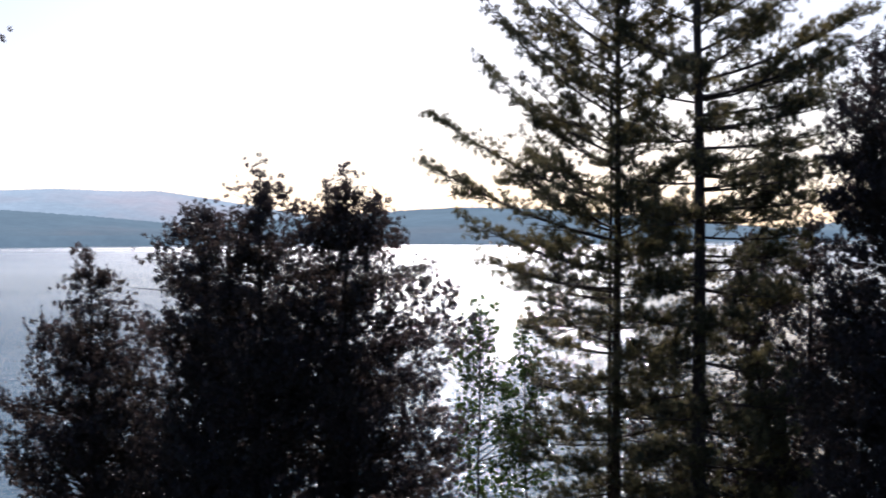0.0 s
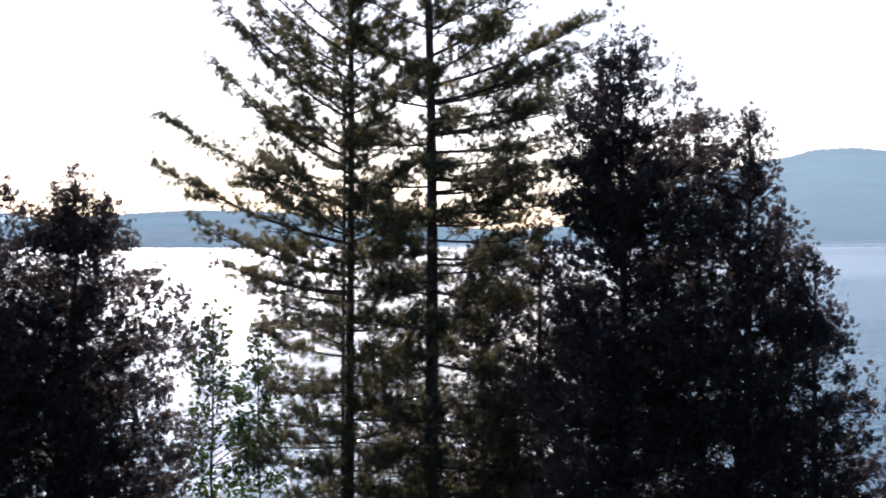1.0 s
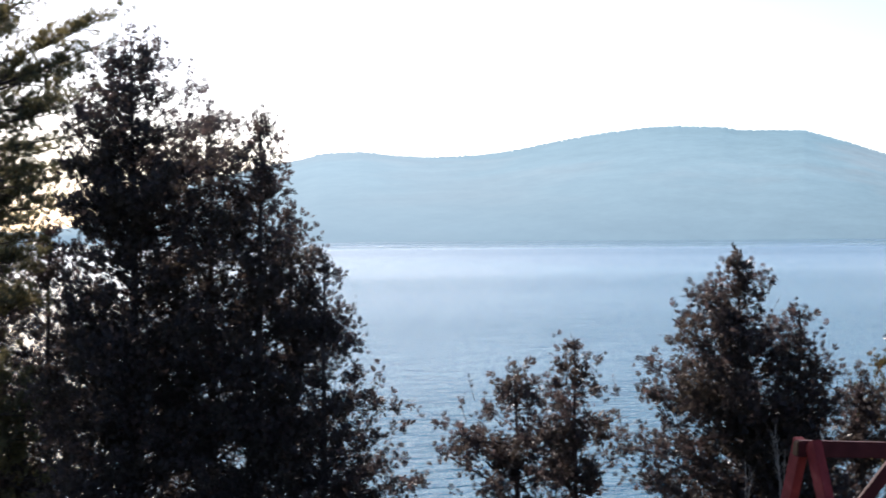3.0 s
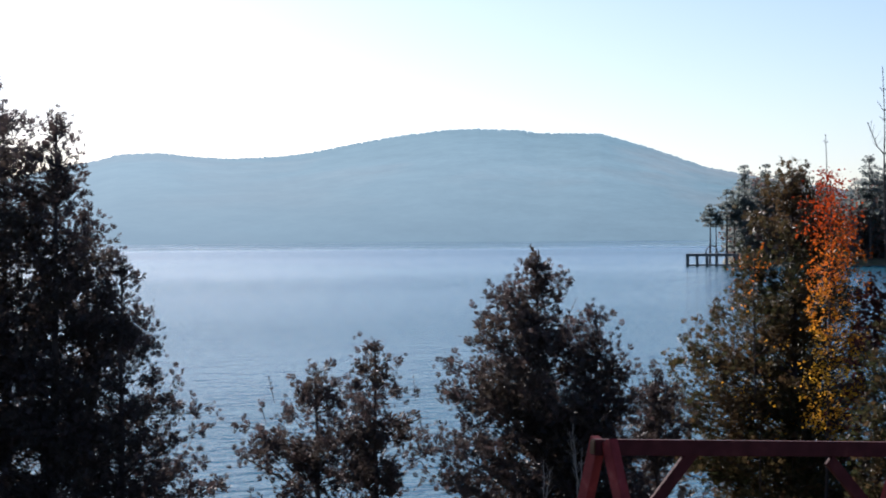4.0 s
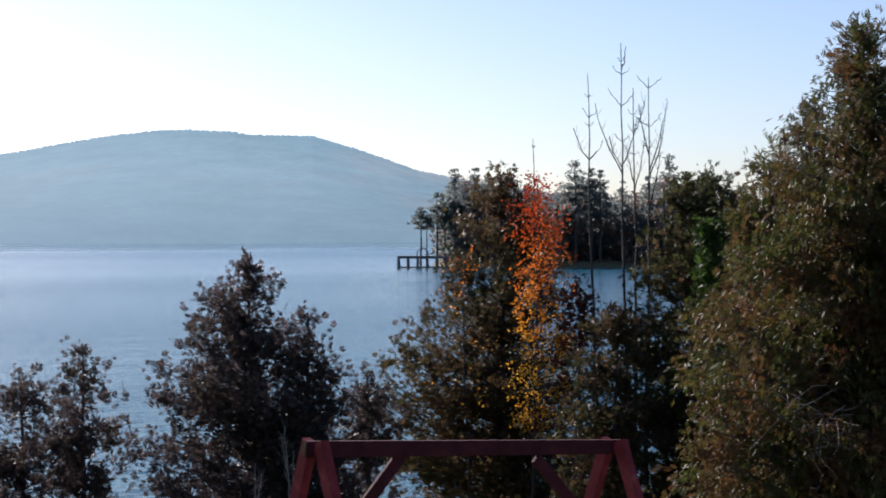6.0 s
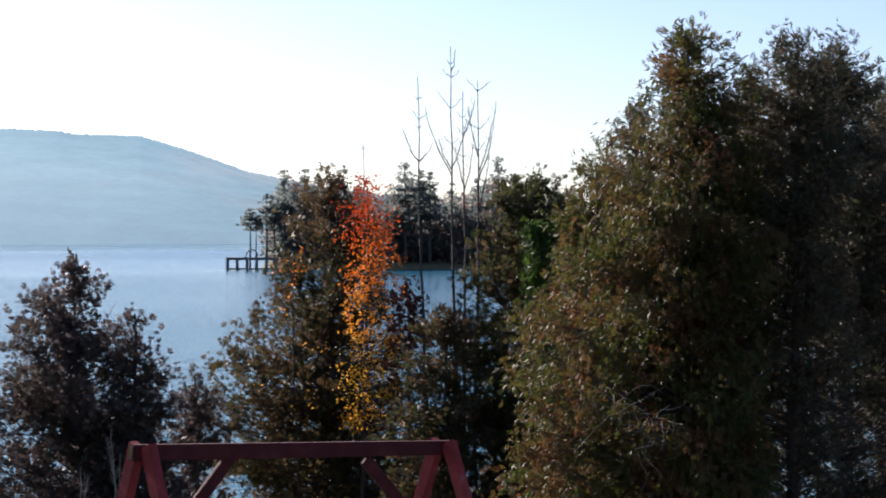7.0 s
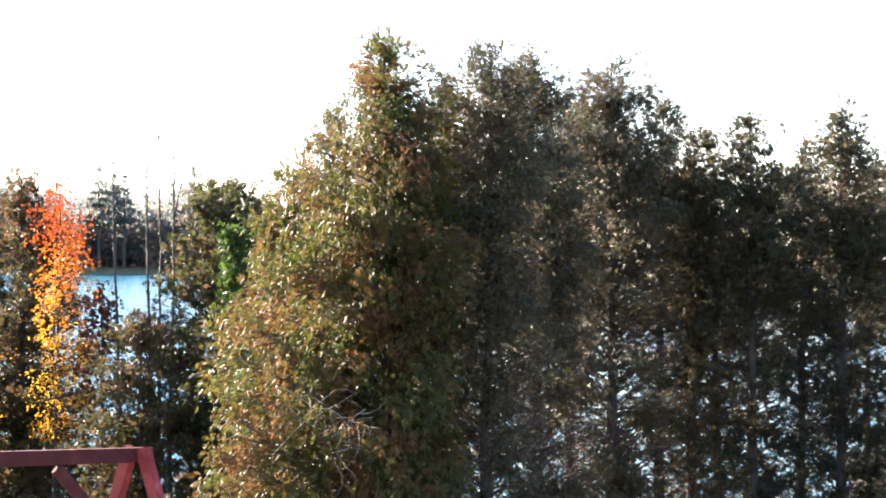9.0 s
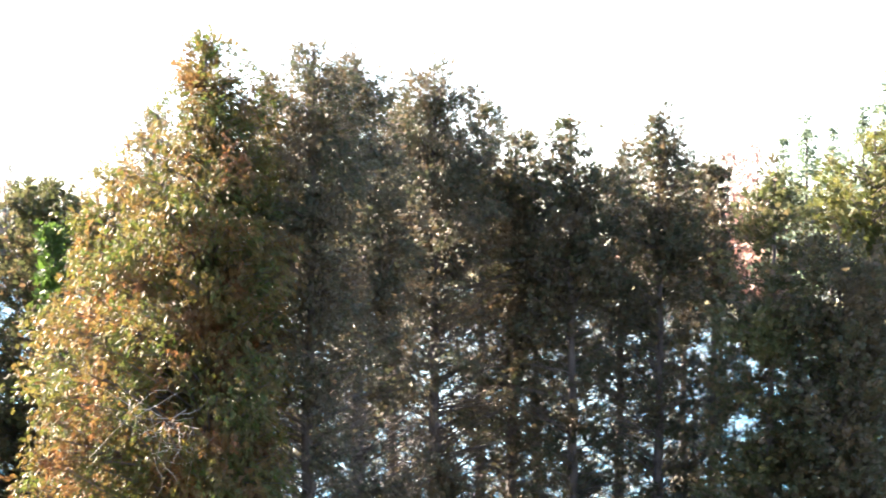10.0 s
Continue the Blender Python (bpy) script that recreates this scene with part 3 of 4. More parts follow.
    for b, phi, ln, up in extra:
        limb(EYE + b * d - z0, phi, ln, up, 0.85 if forks > 1.5 else 1.7, 1.0 if forks > 1.5 else 0.3)
    pos, axes = np.array(pos), np.array(axes)
    per = 3
    P = np.repeat(pos, per, 0) + rng.normal(0, 0.03, (len(pos) * per, 3))
    A = np.repeat(axes, per, 0) + rng.normal(0, 0.35, (len(P), 3)) + np.array((0, 0, 0.35))
    v, f = scatter(NEEDLES, P, A, rng.uniform(0.095, 0.175, len(P)), rng, 3)
    lv, lf = tubes(limbs, 4)
    tv, tf = np.concatenate([tv, lv]), np.concatenate([tf, lf + len(tv)])
    part_mesh("trunk", mesh_of("trunk", tv, tf, True), BARK, root)
    part_mesh("crown", mesh_of("crown", v, f), PINE, root)
    return root


DARK = "dark green cedar tree on the lake bank"
cedar(-16.2, 31, ((0.19, 0, 0), (0.135, 1.2, 1.6), (0.122, 1.5, 2.1), (0.108, 1.5, 2.0), (0.095, 1.6, 1.5), (0.0, 1.8, 1.5), (-0.17, 2.0, 1.6)), CEDAR, DARK, 70, 16)
cedar(-10.8, 33, ((-0.0029, 0, 0), (-0.02, 0.8, 0.9), (-0.045, 2.0, 1.6), (-0.08, 3.0, 2.6), (-0.17, 3.2, 2.5)), CEDAR, DARK, 1)
cedar(-7.3, 31.5, ((0.0265, 0, 0), (0.012, 0.8, 0.9), (0, 1.6, 1.2), (-0.022, 2.4, 1.6), (-0.08, 3.0, 2.2), (-0.17, 3.0, 2.6)), CEDAR, DARK, 2)
cedar(-5.68, 30, ((0.0458, 0, 0), (0.0356, 0.4, 0.4), (0.025, 0.9, 0.9), (0.0127, 1.5, 1.3), (-0.02, 2.3, 2.0), (-0.07, 2.9, 2.6), (-0.17, 3.3, 3.0)), CEDAR, DARK, 3)
cedar(-3.13, 30.5, ((0.0416, 0, 0), (0.03, 0.55, 0.6), (0.0167, 1.1, 1.4), (0.007, 1.5, 1.9), (-0.005, 1.8, 2.3), (-0.02, 2.0, 2.7), (-0.043, 2.4, 3.2), (-0.07, 2.6, 3.5), (-0.17, 3.0, 3.7)), CEDAR, DARK, 4)
LEAFY = "young leafy tree with thin green foliage over the glittering water"
cedar(1.05, 35, ((-0.038, 0, 0), (-0.05, 0.5, 0.3), (-0.07, 0.6, 0.9), (-0.095, 0.5, 1.3), (-0.12, 0.3, 1.2), (-0.14, 0.2, 0.7)), OAK, LEAFY, 5, 27.0, 0.09, BROAD, "leafy_sapling", per=7, trunk_r=0.05, group="leafy saplings")
cedar(2.6, 36, ((-0.052, 0, 0), (-0.07, 0.4, 0.7), (-0.1, 0.7, 0.9), (-0.17, 0.7, 1.0)), OAK, LEAFY, 55, 22.0, 0.09, BROAD, "leafy_sapling", per=7, trunk_r=0.05, group="leafy saplings")


def rise_slim(slope):
    return np.interp(slope, (-0.14, -0.03, 0.0, 0.05, 0.1, 0.25), (0.0, 0.22, 0.36, 0.6, 0.8, 1.1))


def rise_stout(slope):
    return np.interp(slope, (-0.14, 0.0, 0.04, 0.08, 0.12, 0.25), (-0.08, 0.04, 0.12, 0.36, 0.6, 1.0))


def reach_left(slope, c):
    """Limb lengths of the slimmer pine, longest to the left."""
    left = np.interp(slope, (-0.14, -0.04, -0.02, 0.0, 0.018, 0.035, 0.075, 0.12, 0.2, 0.27), (2.0, 2.1, 2.2, 2.3, 2.2, 2.3, 2.6, 2.5, 1.4, 0.2))
    other = np.interp(slope, (-0.14, 0.0, 0.1, 0.2, 0.27), (1.6, 1.7, 1.6, 1.2, 0.2))
    return left if c < -0.4 else other


def reach_right(slope, c):
    """Limb lengths of the stouter pine, longest to the right."""
    far = np.interp(slope, (-0.14, -0.02, 0.0, 0.02, 0.04, 0.06, 0.08, 0.1, 0.13, 0.2, 0.3), (2.1, 2.2, 2.2, 2.4, 2.6, 3.0, 3.3, 2.8, 2.4, 1.8, 0.2))
    other = np.interp(slope, (-0.14, 0.0, 0.1, 0.2, 0.3), (1.6, 1.8, 1.7, 1.3, 0.2))
    return far if c > 0.4 else other


pine(5.45, 35, 0.27, reach_left, rise_slim, 11, "slim white pine with upswept limbs and a forked trunk", 0.10, second=-0.13,
     extra=((0.018, math.pi, 3.5, 0.5), (-0.002, math.pi, 3.65, 0.42), (-0.02, 3.0, 2.9, 0.36), (-0.03, 3.3, 2.5, 0.25), (0.045, 3.2, 2.5, 0.7), (0.075, 3.05, 2.5, 0.8)))
pine(7.95, 34, 0.30, reach_right, rise_stout, 12, "tall white pine with long layered limbs", 0.15, gap=(0.52, 0.8), forks=1.9,
     extra=((0.084, 0.0, 3.3, 0.42), (0.066, 0.1, 2.9, 0.18), (0.048, -0.1, 2.7, 0.12), (0.033, 0.0, 2.5, 0.1), (0.016, 0.15, 2.4, 0.05), (0.0, -0.1, 1.9, 0.0), (0.1, 0.1, 2.6, 0.7), (0.074, 0.35, 2.7, 0.3), (0.057, -0.3, 2.4, 0.2), (0.04, 0.3, 2.3, 0.15), (0.025, -0.35, 2.2, 0.12), (0.008, 0.3, 2.1, 0.06)))
cedar(9.6, 37, ((0.004, 0, 0), (-0.012, 0.7, 0.7), (-0.035, 1.5, 1.4), (-0.05, 1.8, 1.7), (-0.17, 2.6, 2.4)), CEDAR, DARK, 6, 20)
cedar(7.2, 39, ((-0.035, 0, 0), (-0.06, 1.0, 1.2), (-0.17, 1.8, 2.0)), CEDAR, DARK, 68, 16)
cedar(11.4, 36, ((0.014, 0, 0), (0.0, 0.9, 0.8), (-0.05, 1.8, 1.6), (-0.17, 2.4, 2.2)), CEDAR, DARK, 7, 20)
cedar(14.0, 30, ((0.1169, 0, 0), (0.11, 0.55, 0.7), (0.1, 1.0, 1.4), (0.0845, 1.4, 2.5), (0.066, 1.8, 3.4), (0.054, 2.2, 3.4), (0.03, 1.9, 3.3), (0, 1.8, 3.6), (-0.07, 2.5, 4.0), (-0.17, 3.0, 4.4)), CEDAR, "tall dark cedar with a broad ragged crown", 8, 32)
cedar(16.4, 31.5, ((0.07, 0, 0), (0.055, 0.8, 0.9), (0.03, 1.5, 1.6), (-0.02, 2.0, 2.2), (-0.1, 2.6, 3.0), (-0.17, 3.0, 3.2)), CEDAR, DARK, 168, 15)
cedar(18.9, 31, ((0.022, 0, 0), (0.0, 0.9, 0.8), (-0.04, 1.5, 1.4), (-0.1, 2.0, 2.2), (-0.17, 2.2, 2.4)), CEDAR, DARK, 169, 15)
cedar(17.75, 29.5, ((0.073, 0, 0), (0.064, 0.9, 0.0), (0.055, 1.6, 0.1), (0.04, 1.8, 0.55), (0.007, 1.9, 1.4), (-0.04, 2.4, 2.2), (-0.1, 2.8, 3.0), (-0.17, 3.0, 3.0)), CEDAR, DARK, 9, 19)
cedar(19.9, 29, ((-0.003, 0, 0), (-0.02, 0.5, 0.4), (-0.043, 1.0, 0.9), (-0.07, 1.4, 1.7), (-0.1, 1.7, 2.2), (-0.115, 1.8, 2.5), (-0.14, 1.9, 2.2), (-0.17, 2.0, 2.2)), CEDAR, DARK, 10, 21)
SMALL = "small thin cedar with bronzed sprays beside the water"
cedar(25.95, 28, ((-0.0678, 0, 0), (-0.08, 1.5, 0.9), (-0.1, 2.2, 1.1), (-0.115, 2.7, 1.2), (-0.17, 2.8, 1.6)), CEDAR, SMALL, 21, 19)
cedar(27.75, 28.5, ((-0.0534, 0, 0), (-0.067, 0.5, 0.8), (-0.0825, 0.8, 1.6), (-0.1, 1.1, 1.8), (-0.17, 1.8, 2.2)), CEDAR, SMALL, 22, 19)
cedar(33.2, 28, ((-0.0087, 0, 0), (-0.018, 0.45, 0.45), (-0.023, 1.1, 0.55), (-0.033, 1.7, 0.9), (-0.049, 1.8, 1.4), (-0.06, 2.6, 1.9), (-0.09, 3.1, 2.5), (-0.17, 3.4, 2.8)), CEDAR, "rounded cedar with a dense crown", 23, 36)
cedar(34.8, 27.5, ((-0.033, 0, 0), (-0.052, 0.5, 0.7), (-0.065, 0.7, 1.1), (-0.086, 1.0, 1.3), (-0.17, 1.5, 1.6)), CEDAR, DARK, 24, 32)
cedar(36.6, 29, ((-0.0679, 0, 0), (-0.08, 0.4, 0.5), (-0.1, 0.8, 0.9), (-0.17, 1.3, 1.3)), CEDAR, DARK, 25, 32)
cedar(40.8, 32, ((0.0415, 0, 0), (0.031, 0.7, 0.6), (0.02, 1.1, 0.9), (0.009, 1.6, 1.2), (-0.0125, 2.0, 1.5), (-0.0247, 2.7, 1.7), (-0.046, 3.3, 1.9), (-0.0586, 3.6, 2.1), (-0.1, 4.0, 2.4), (-0.17, 4.0, 2.6)), CEDAR_OLIVE, "cedar with bronzed sprays beside a red maple", 26, 30)
cedar(41.7, 30.0, ((0.033, 0, 0), (0.026, 0.25, 0.2), (0.008, 0.42, 0.38), (-0.01, 0.4, 0.5), (-0.025, 0.3, 0.62), (-0.04, 0.2, 0.8), (-0.055, 0.2, 0.85), (-0.08, 0.2, 0.8), (-0.1, 0.2, 0.5)), ORANGE, "young maple with crimson, orange and yellow autumn leaves", 27, 70.0, 0.044, BROAD, "maple_sapling", per=9, trunk_r=0.05, group="autumn maples")
cedar(39.7, 30.8, ((-0.005, 0, 0), (-0.02, 0.4, 0.3), (-0.06, 1.2, 1.0), (-0.1, 1.4, 1.2)), ORANGE, "sparse young maple with a few orange leaves", 127, 5.0, 0.042, BROAD, "maple_sapling", per=3, trunk_r=0.04, group="autumn maples")
cedar(43.3, 30, ((-0.026, 0, 0), (-0.04, 0.45, 0.4), (-0.07, 0.7, 0.7), (-0.17, 1.0, 1.0)), RUSSET, "russet leafy shrub among the cedars", 28, 20, 0.085, BROAD, "shrub", per=9, group="")
cedar(44.5, 28.3, ((-0.036, 0, 0), (-0.048, 0.8, 0.8), (-0.07, 1.3, 1.2), (-0.1, 1.6, 1.4), (-0.17, 1.8, 1.6)), CEDAR_OLIVE, DARK, 29, 30)
cedar(47.0, 30, ((0.0395, 0, 0), (0.033, 0.8, 0.9), (0.02, 1.1, 1.3), (0.006, 1.6, 1.6), (-0.02, 2.2, 1.9), (-0.047, 2.6, 2.1), (-0.17, 2.8, 2.2)), CEDAR_GREEN, "olive green cedar behind a fresh green one", 30, 48)
cedar(47.25, 28.2, ((0.01, 0, 0), (0.003, 0.12, 0.1), (-0.012, 0.2, 0.2), (-0.03, 0.15, 0.15)), BRIGHT_GREEN, "slender young cedar with fresh green sprays", 129, 20, trunk_r=0.04)
cedar(49.2, 26, ((0.05, 0, 0), (0.035, 0.6, 0.8), (0, 1.4, 1.4), (-0.06, 2.0, 2.0), (-0.17, 2.4, 2.2)), CEDAR_RUST, "bronzed cedar on the bank", 31, 50, 0.078, droop=-0.4)
BROAD_CEDAR = cedar(52.15, 22, ((0.12, 0, 0), (0.112, 0.45, 1.1), (0.099, 0.9, 1.5), (0.083, 1.6, 1.8), (0.068, 2.1, 1.9), (0.055, 2.8, 2.1), (0.04, 3.2, 2.1), (0, 3.8, 2.1), (-0.05, 4.9, 2.1), (-0.08, 5.7, 1.9), (-0.17, 5.9, 1.4)), CEDAR_RUST, "broad tall cedar with gold and bronze sprays", 32, 88, 0.075, droop=-0.5, trunk_r=0.18, uneven=0.45)


def dead_limb(tree, d, seed, a, b, ln):
    """A grey leafless limb with its twigs, that sticks out of the crown at a heading and slope."""
    rng = np.random.default_rng(seed)
    paths = []
    p = np.array(at(a, d, EYE + b * d) - tree.location)
    for k in range(7):
        q, dv = p + rng.normal(0, 0.1, 3), rng.normal(0, 1, 3) * np.array((1, 1, 0.5))
        dv /= np.linalg.norm(dv)
        path = [(*q, 0.005)]
        for i in range(4):
            dv = dv + rng.normal(0, 0.35, 3)
            dv /= np.linalg.norm(dv)
            q = q + dv * ln * 0.25
            path.append((*q, 0.0045 - 0.0008 * i))
        paths.append(path)
    v, f = tubes(paths, 5)
    part_mesh("dead_limb", mesh_of("dead_limb", v, f, True), PALE_BARK, tree, "grey leafless dead limb")


for k, (a, b, ln) in enumerate(((49.9, -0.09, 0.6), (51.4, -0.1, 0.7), (50.8, -0.115, 0.5), (50.3, -0.105, 0.45), (52.0, -0.112, 0.45))):
    dead_limb(BROAD_CEDAR, 20.7, 71 + k, a, b, ln)
TALL = "tall dark cedar with bare lower trunk"
cedar(55.14, 22.5, ((0.116, 0, 0), (0.108, 0.5, 0.5), (0.1, 1.1, 1.1), (0.08, 1.5, 1.5), (0, 1.8, 1.8), (-0.17, 2.2, 2.0)), CEDAR_DARK, TALL, 33, dens=115, spray=0.062, droop=-0.2, bare=-0.035, thin=0.95)
cedar(56.8, 27, ((0.1125, 0, 0), (0.106, 0.9, 0.9), (0.096, 1.3, 1.4), (0.07, 1.6, 1.8), (0, 1.8, 1.8), (-0.17, 2.2, 2.2)), CEDAR_DARK, TALL, 34, dens=72, spray=0.076, droop=-0.2, bare=-0.035, thin=0.9)
cedar(59.2, 30, ((0.1066, 0, 0), (0.1, 0.7, 0.8), (0.09, 1.1, 1.2), (0.078, 1.4, 1.6), (0.066, 1.5, 2.1), (0, 2.0, 2.4), (-0.17, 2.2, 2.4)), CEDAR_DARK, TALL, 35, dens=60, spray=0.08, droop=-0.2, bare=-0.03, thin=1.1)
cedar(61.6, 31, ((0.068, 0, 0), (0.058, 0.8, 0.7), (0.04, 1.2, 1.2), (-0.17, 1.7, 1.7)), CEDAR_DARK, TALL, 36, dens=48, spray=0.08, bare=-0.022, thin=0.9)
cedar(63.6, 30, ((0.075, 0, 0), (0.061, 0.7, 0.9), (0.045, 1.2, 1.3), (0, 1.5, 1.5), (-0.17, 1.7, 1.7)), CEDAR_DARK, TALL, 37, dens=48, spray=0.08, bare=-0.022, thin=0.9)
cedar(66.24, 30, ((0.0795, 0, 0), (0.068, 0.4, 0.6), (0.053, 1.0, 1.1), (0.03, 1.4, 1.4), (-0.17, 1.8, 1.8)), CEDAR_DARK, TALL, 38, dens=48, spray=0.08, bare=-0.022, thin=0.9)
cedar(67.8, 31, ((0.05, 0, 0), (0.035, 0.7, 0.35), (0.02, 0.9, 0.7), (-0.17, 1.6, 1.6)), CEDAR_DARK, TALL, 39, dens=48, spray=0.08, bare=-0.022, thin=0.9)
BACK = "dark cedar standing behind others near the water"
for az, d, top, w, seed in ((53.9, 34, 0.095, 1.3, 61), (57.9, 34, 0.09, 1.5, 62), (60.6, 34, 0.082, 1.2, 63), (62.4, 34, 0.054, 1.4, 64), (64.9, 34, 0.056, 1.5, 65), (67.0, 35, 0.046, 1.1, 66), (50.6, 33, 0.075, 1.3, 67)):
    cedar(az, d, ((top, 0, 0), (top - 0.012, 0.5 * w, 0.5 * w), (top - 0.03, w, w), (0, 1.2 * w, 1.2 * w), (-0.17, 1.3 * w, 1.3 * w)), CEDAR_DARK, BACK, seed, 40, bare=-0.03, thin=0.9, droop=-0.2)
cedar(69.6, 28, ((0.042, 0, 0), (0.03, 0.8, 0.7), (0.01, 1.3, 1.4), (-0.04, 1.9, 1.9), (-0.17, 2.2, 2.2)), CEDAR_GREEN, "green cedar on the bank", 40, 30)
cedar(72.6, 30.5, ((0.068, 0, 0), (0.058, 1.1, 1.0), (0.04, 2.1, 1.8), (0.0, 2.3, 2.3), (-0.17, 2.3, 2.3)), CEDAR_YELLOW, "yellow-green cedar with a sunlit top", 41, 34)
cedar(71.9, 28.0, ((0.014, 0, 0), (0.004, 0.9, 1.2), (-0.01, 1.7, 1.8), (-0.035, 2.0, 2.0), (-0.17, 2.3, 2.3)), CEDAR_DARK, "small dark cedar in front of a yellow one", 42, 36, group="")


def bare_sapling(az, d, tip, bend, seed, forks, pairs, bark=SAPLING_BARK, label="thin leafless sapling with upswept grey twigs"):
    """A leafless sapling with opposite twigs. forks: (slope where it leaves the stem, degrees it swings out, slope of its tip); pairs: (slope, degrees) of short opposite twigs."""
    rng = np.random.default_rng(seed)
    root = tree_thing("bare_sapling", az, d, label, "tree", "bare saplings")
    z0 = root.location.z
    h = EYE + tip * d - z0
    deg = d * 0.01745
    right = np.array((math.cos(radians(az)), -math.sin(radians(az)), 0))
    away = np.array((math.sin(radians(az)), math.cos(radians(az)), 0))
    zs = np.linspace(-0.2, h, 16)
    crook = np.cumsum(rng.normal(0, 0.012, 16))
    stem = []
    for z, w in zip(zs, crook - np.linspace(0, crook[-1], 16)):
        side = right * (bend * (1 - z / h) ** 1.6 * deg + w)
        stem.append((side[0], side[1], z, 0.006 + 0.0055 * h * (1 - max(z, 0) / h) ** 1.2))
    shoots = []

    def on_stem(z):
        return np.array([np.interp(z, zs, [s[i] for s in stem]) for i in range(3)])

    def shoot(p, out, swing, rise, r):
        """A shoot that leaves the stem sideways and bends upward, with small side twigs."""
        path = []
        for s in np.linspace(0, 1, 7):
            jitter = rng.normal(0, 0.008, 3) if 0 < s < 1 else 0
            path.append((*(p + out * swing * (1 - (1 - s) ** 1.25) + np.array((0, 0, rise * (0.8 * s + 0.2 * s * s))) + jitter), 0.004 + r * (1 - s)))
        twigs = [path]
        for q in range(2, 6) if rise > 0.5 else ():
            for sg in (-1, 1):
                b = np.array(path[q][:3])
                o2 = (right * sg + away * rng.uniform(-0.6, 0.6)) * rng.uniform(0.05, 0.12) * (1.3 - q / 6)
                twigs.append([(*b, 0.004), (*(b + o2 * 0.6 + np.array((0, 0, 0.07))), 0.0035), (*(b + o2 + np.array((0, 0, rng.uniform(0.10, 0.2)))), 0.0025)])
        shoots.append(twigs)

    for b0, swing, b1 in forks:
        shoot(on_stem(EYE + b0 * d - z0), right + away * rng.uniform(-0.4, 0.4), swing * deg, (b1 - b0) * d, 0.009)
    for b0, half in pairs:
        for sg in (-1, 1):
            shoot(on_stem(EYE + b0 * d - z0), (right + away * rng.uniform(-0.5, 0.5)) * sg, half * deg * rng.uniform(0.75, 1.1), half * deg * rng.uniform(0.8, 1.4), 0.003)
    v, f = tubes([stem], 7)
    part_mesh("trunk", mesh_of("trunk", v, f, True), bark, root)
    for branch, *twigs in shoots:
        v, f = tubes([branch], 5)
        ob = part_mesh("branch", mesh_of("branch", v, f, True), bark, root)
        for twig in twigs:
            v, f = tubes([twig], 4)
            part_mesh("twig", mesh_of("twig", v, f, True), bark, ob)


bare_sapling(43.53, 30, 0.0901, 0.5, 51, ((0.043, -0.5, 0.0604), (0.043, 0.45, 0.054), (0.005, -0.45, 0.0193)), ((0.0771, 0.12), (0.066, 0.26), (0.0613, 0.15)))
bare_sapling(44.57, 30.5, 0.1064, 0.3, 52, ((0.092, 0.15, 0.1048), (0.035, -0.85, 0.0739), (0.038, -0.4, 0.055), (0.04, 0.45, 0.065), (0.005, -0.6, 0.024)), ((0.0965, 0.12), (0.089, 0.28), (0.0723, 0.42), (0.052, 0.25)))
bare_sapling(45.42, 30, 0.0878, -0.1, 53, ((0.0367, 0.55, 0.0763), (0.0336, 0.5, 0.065), (0.0446, -0.32, 0.073), (0.015, 0.35, 0.05)), ((0.0818, 0.4), (0.0605, 0.42), (0.049, 0.2)))
bare_sapling(44.95, 31, 0.0818, 0.0, 54, ((0.0573, 0.38, 0.077), (0.03, -0.25, 0.052), (0.025, 0.3, 0.055)), ((0.067, 0.15), (0.0573, 0.2), (0.045, 0.15)))
for az, tip, bend, seed in ((33.98, -0.102, 0.12, 56), (33.04, -0.122, -0.1, 57), (34.25, -0.115, -0.2, 58)):
    bare_sapling(az, 25.6, tip, bend, seed, ((tip - 0.025, 0.2 if seed % 2 else -0.2, tip - 0.004),), ((tip - 0.01, 0.1),), PALE_BARK, "thin leafless sapling with a pale grey stem")
bare_sapling(41.81, 33.5, 0.0545, 0.0, 55, (), ((0.05, 0.05),))


# ---- swing frame on the lawn ----
def bar(name, p, q, w, t, mat, parent, up=(0, 0, 1), label=""):
    """A bevelled timber from p to q."""
    p, q = Vector(p), Vector(q)
    ax = (q - p).normalized()
    s = ax.cross(Vector(up)).normalized()
    u = s.cross(ax)
    bm = bmesh.new()
    bmesh.ops.create_cube(bm, size=1)
    m = Matrix((s, ax, u)).transposed().to_4x4()
    bmesh.ops.scale(bm, vec=(w, (q - p).length, t), verts=bm.verts)
    bmesh.ops.bevel(bm, geom=list(bm.edges), offset=0.006, segments=2, affect="EDGES")
    bmesh.ops.transform(bm, matrix=Matrix.Translation((p + q) / 2) @ m, verts=bm.verts)
    return part(name, bm, mat, parent, label)


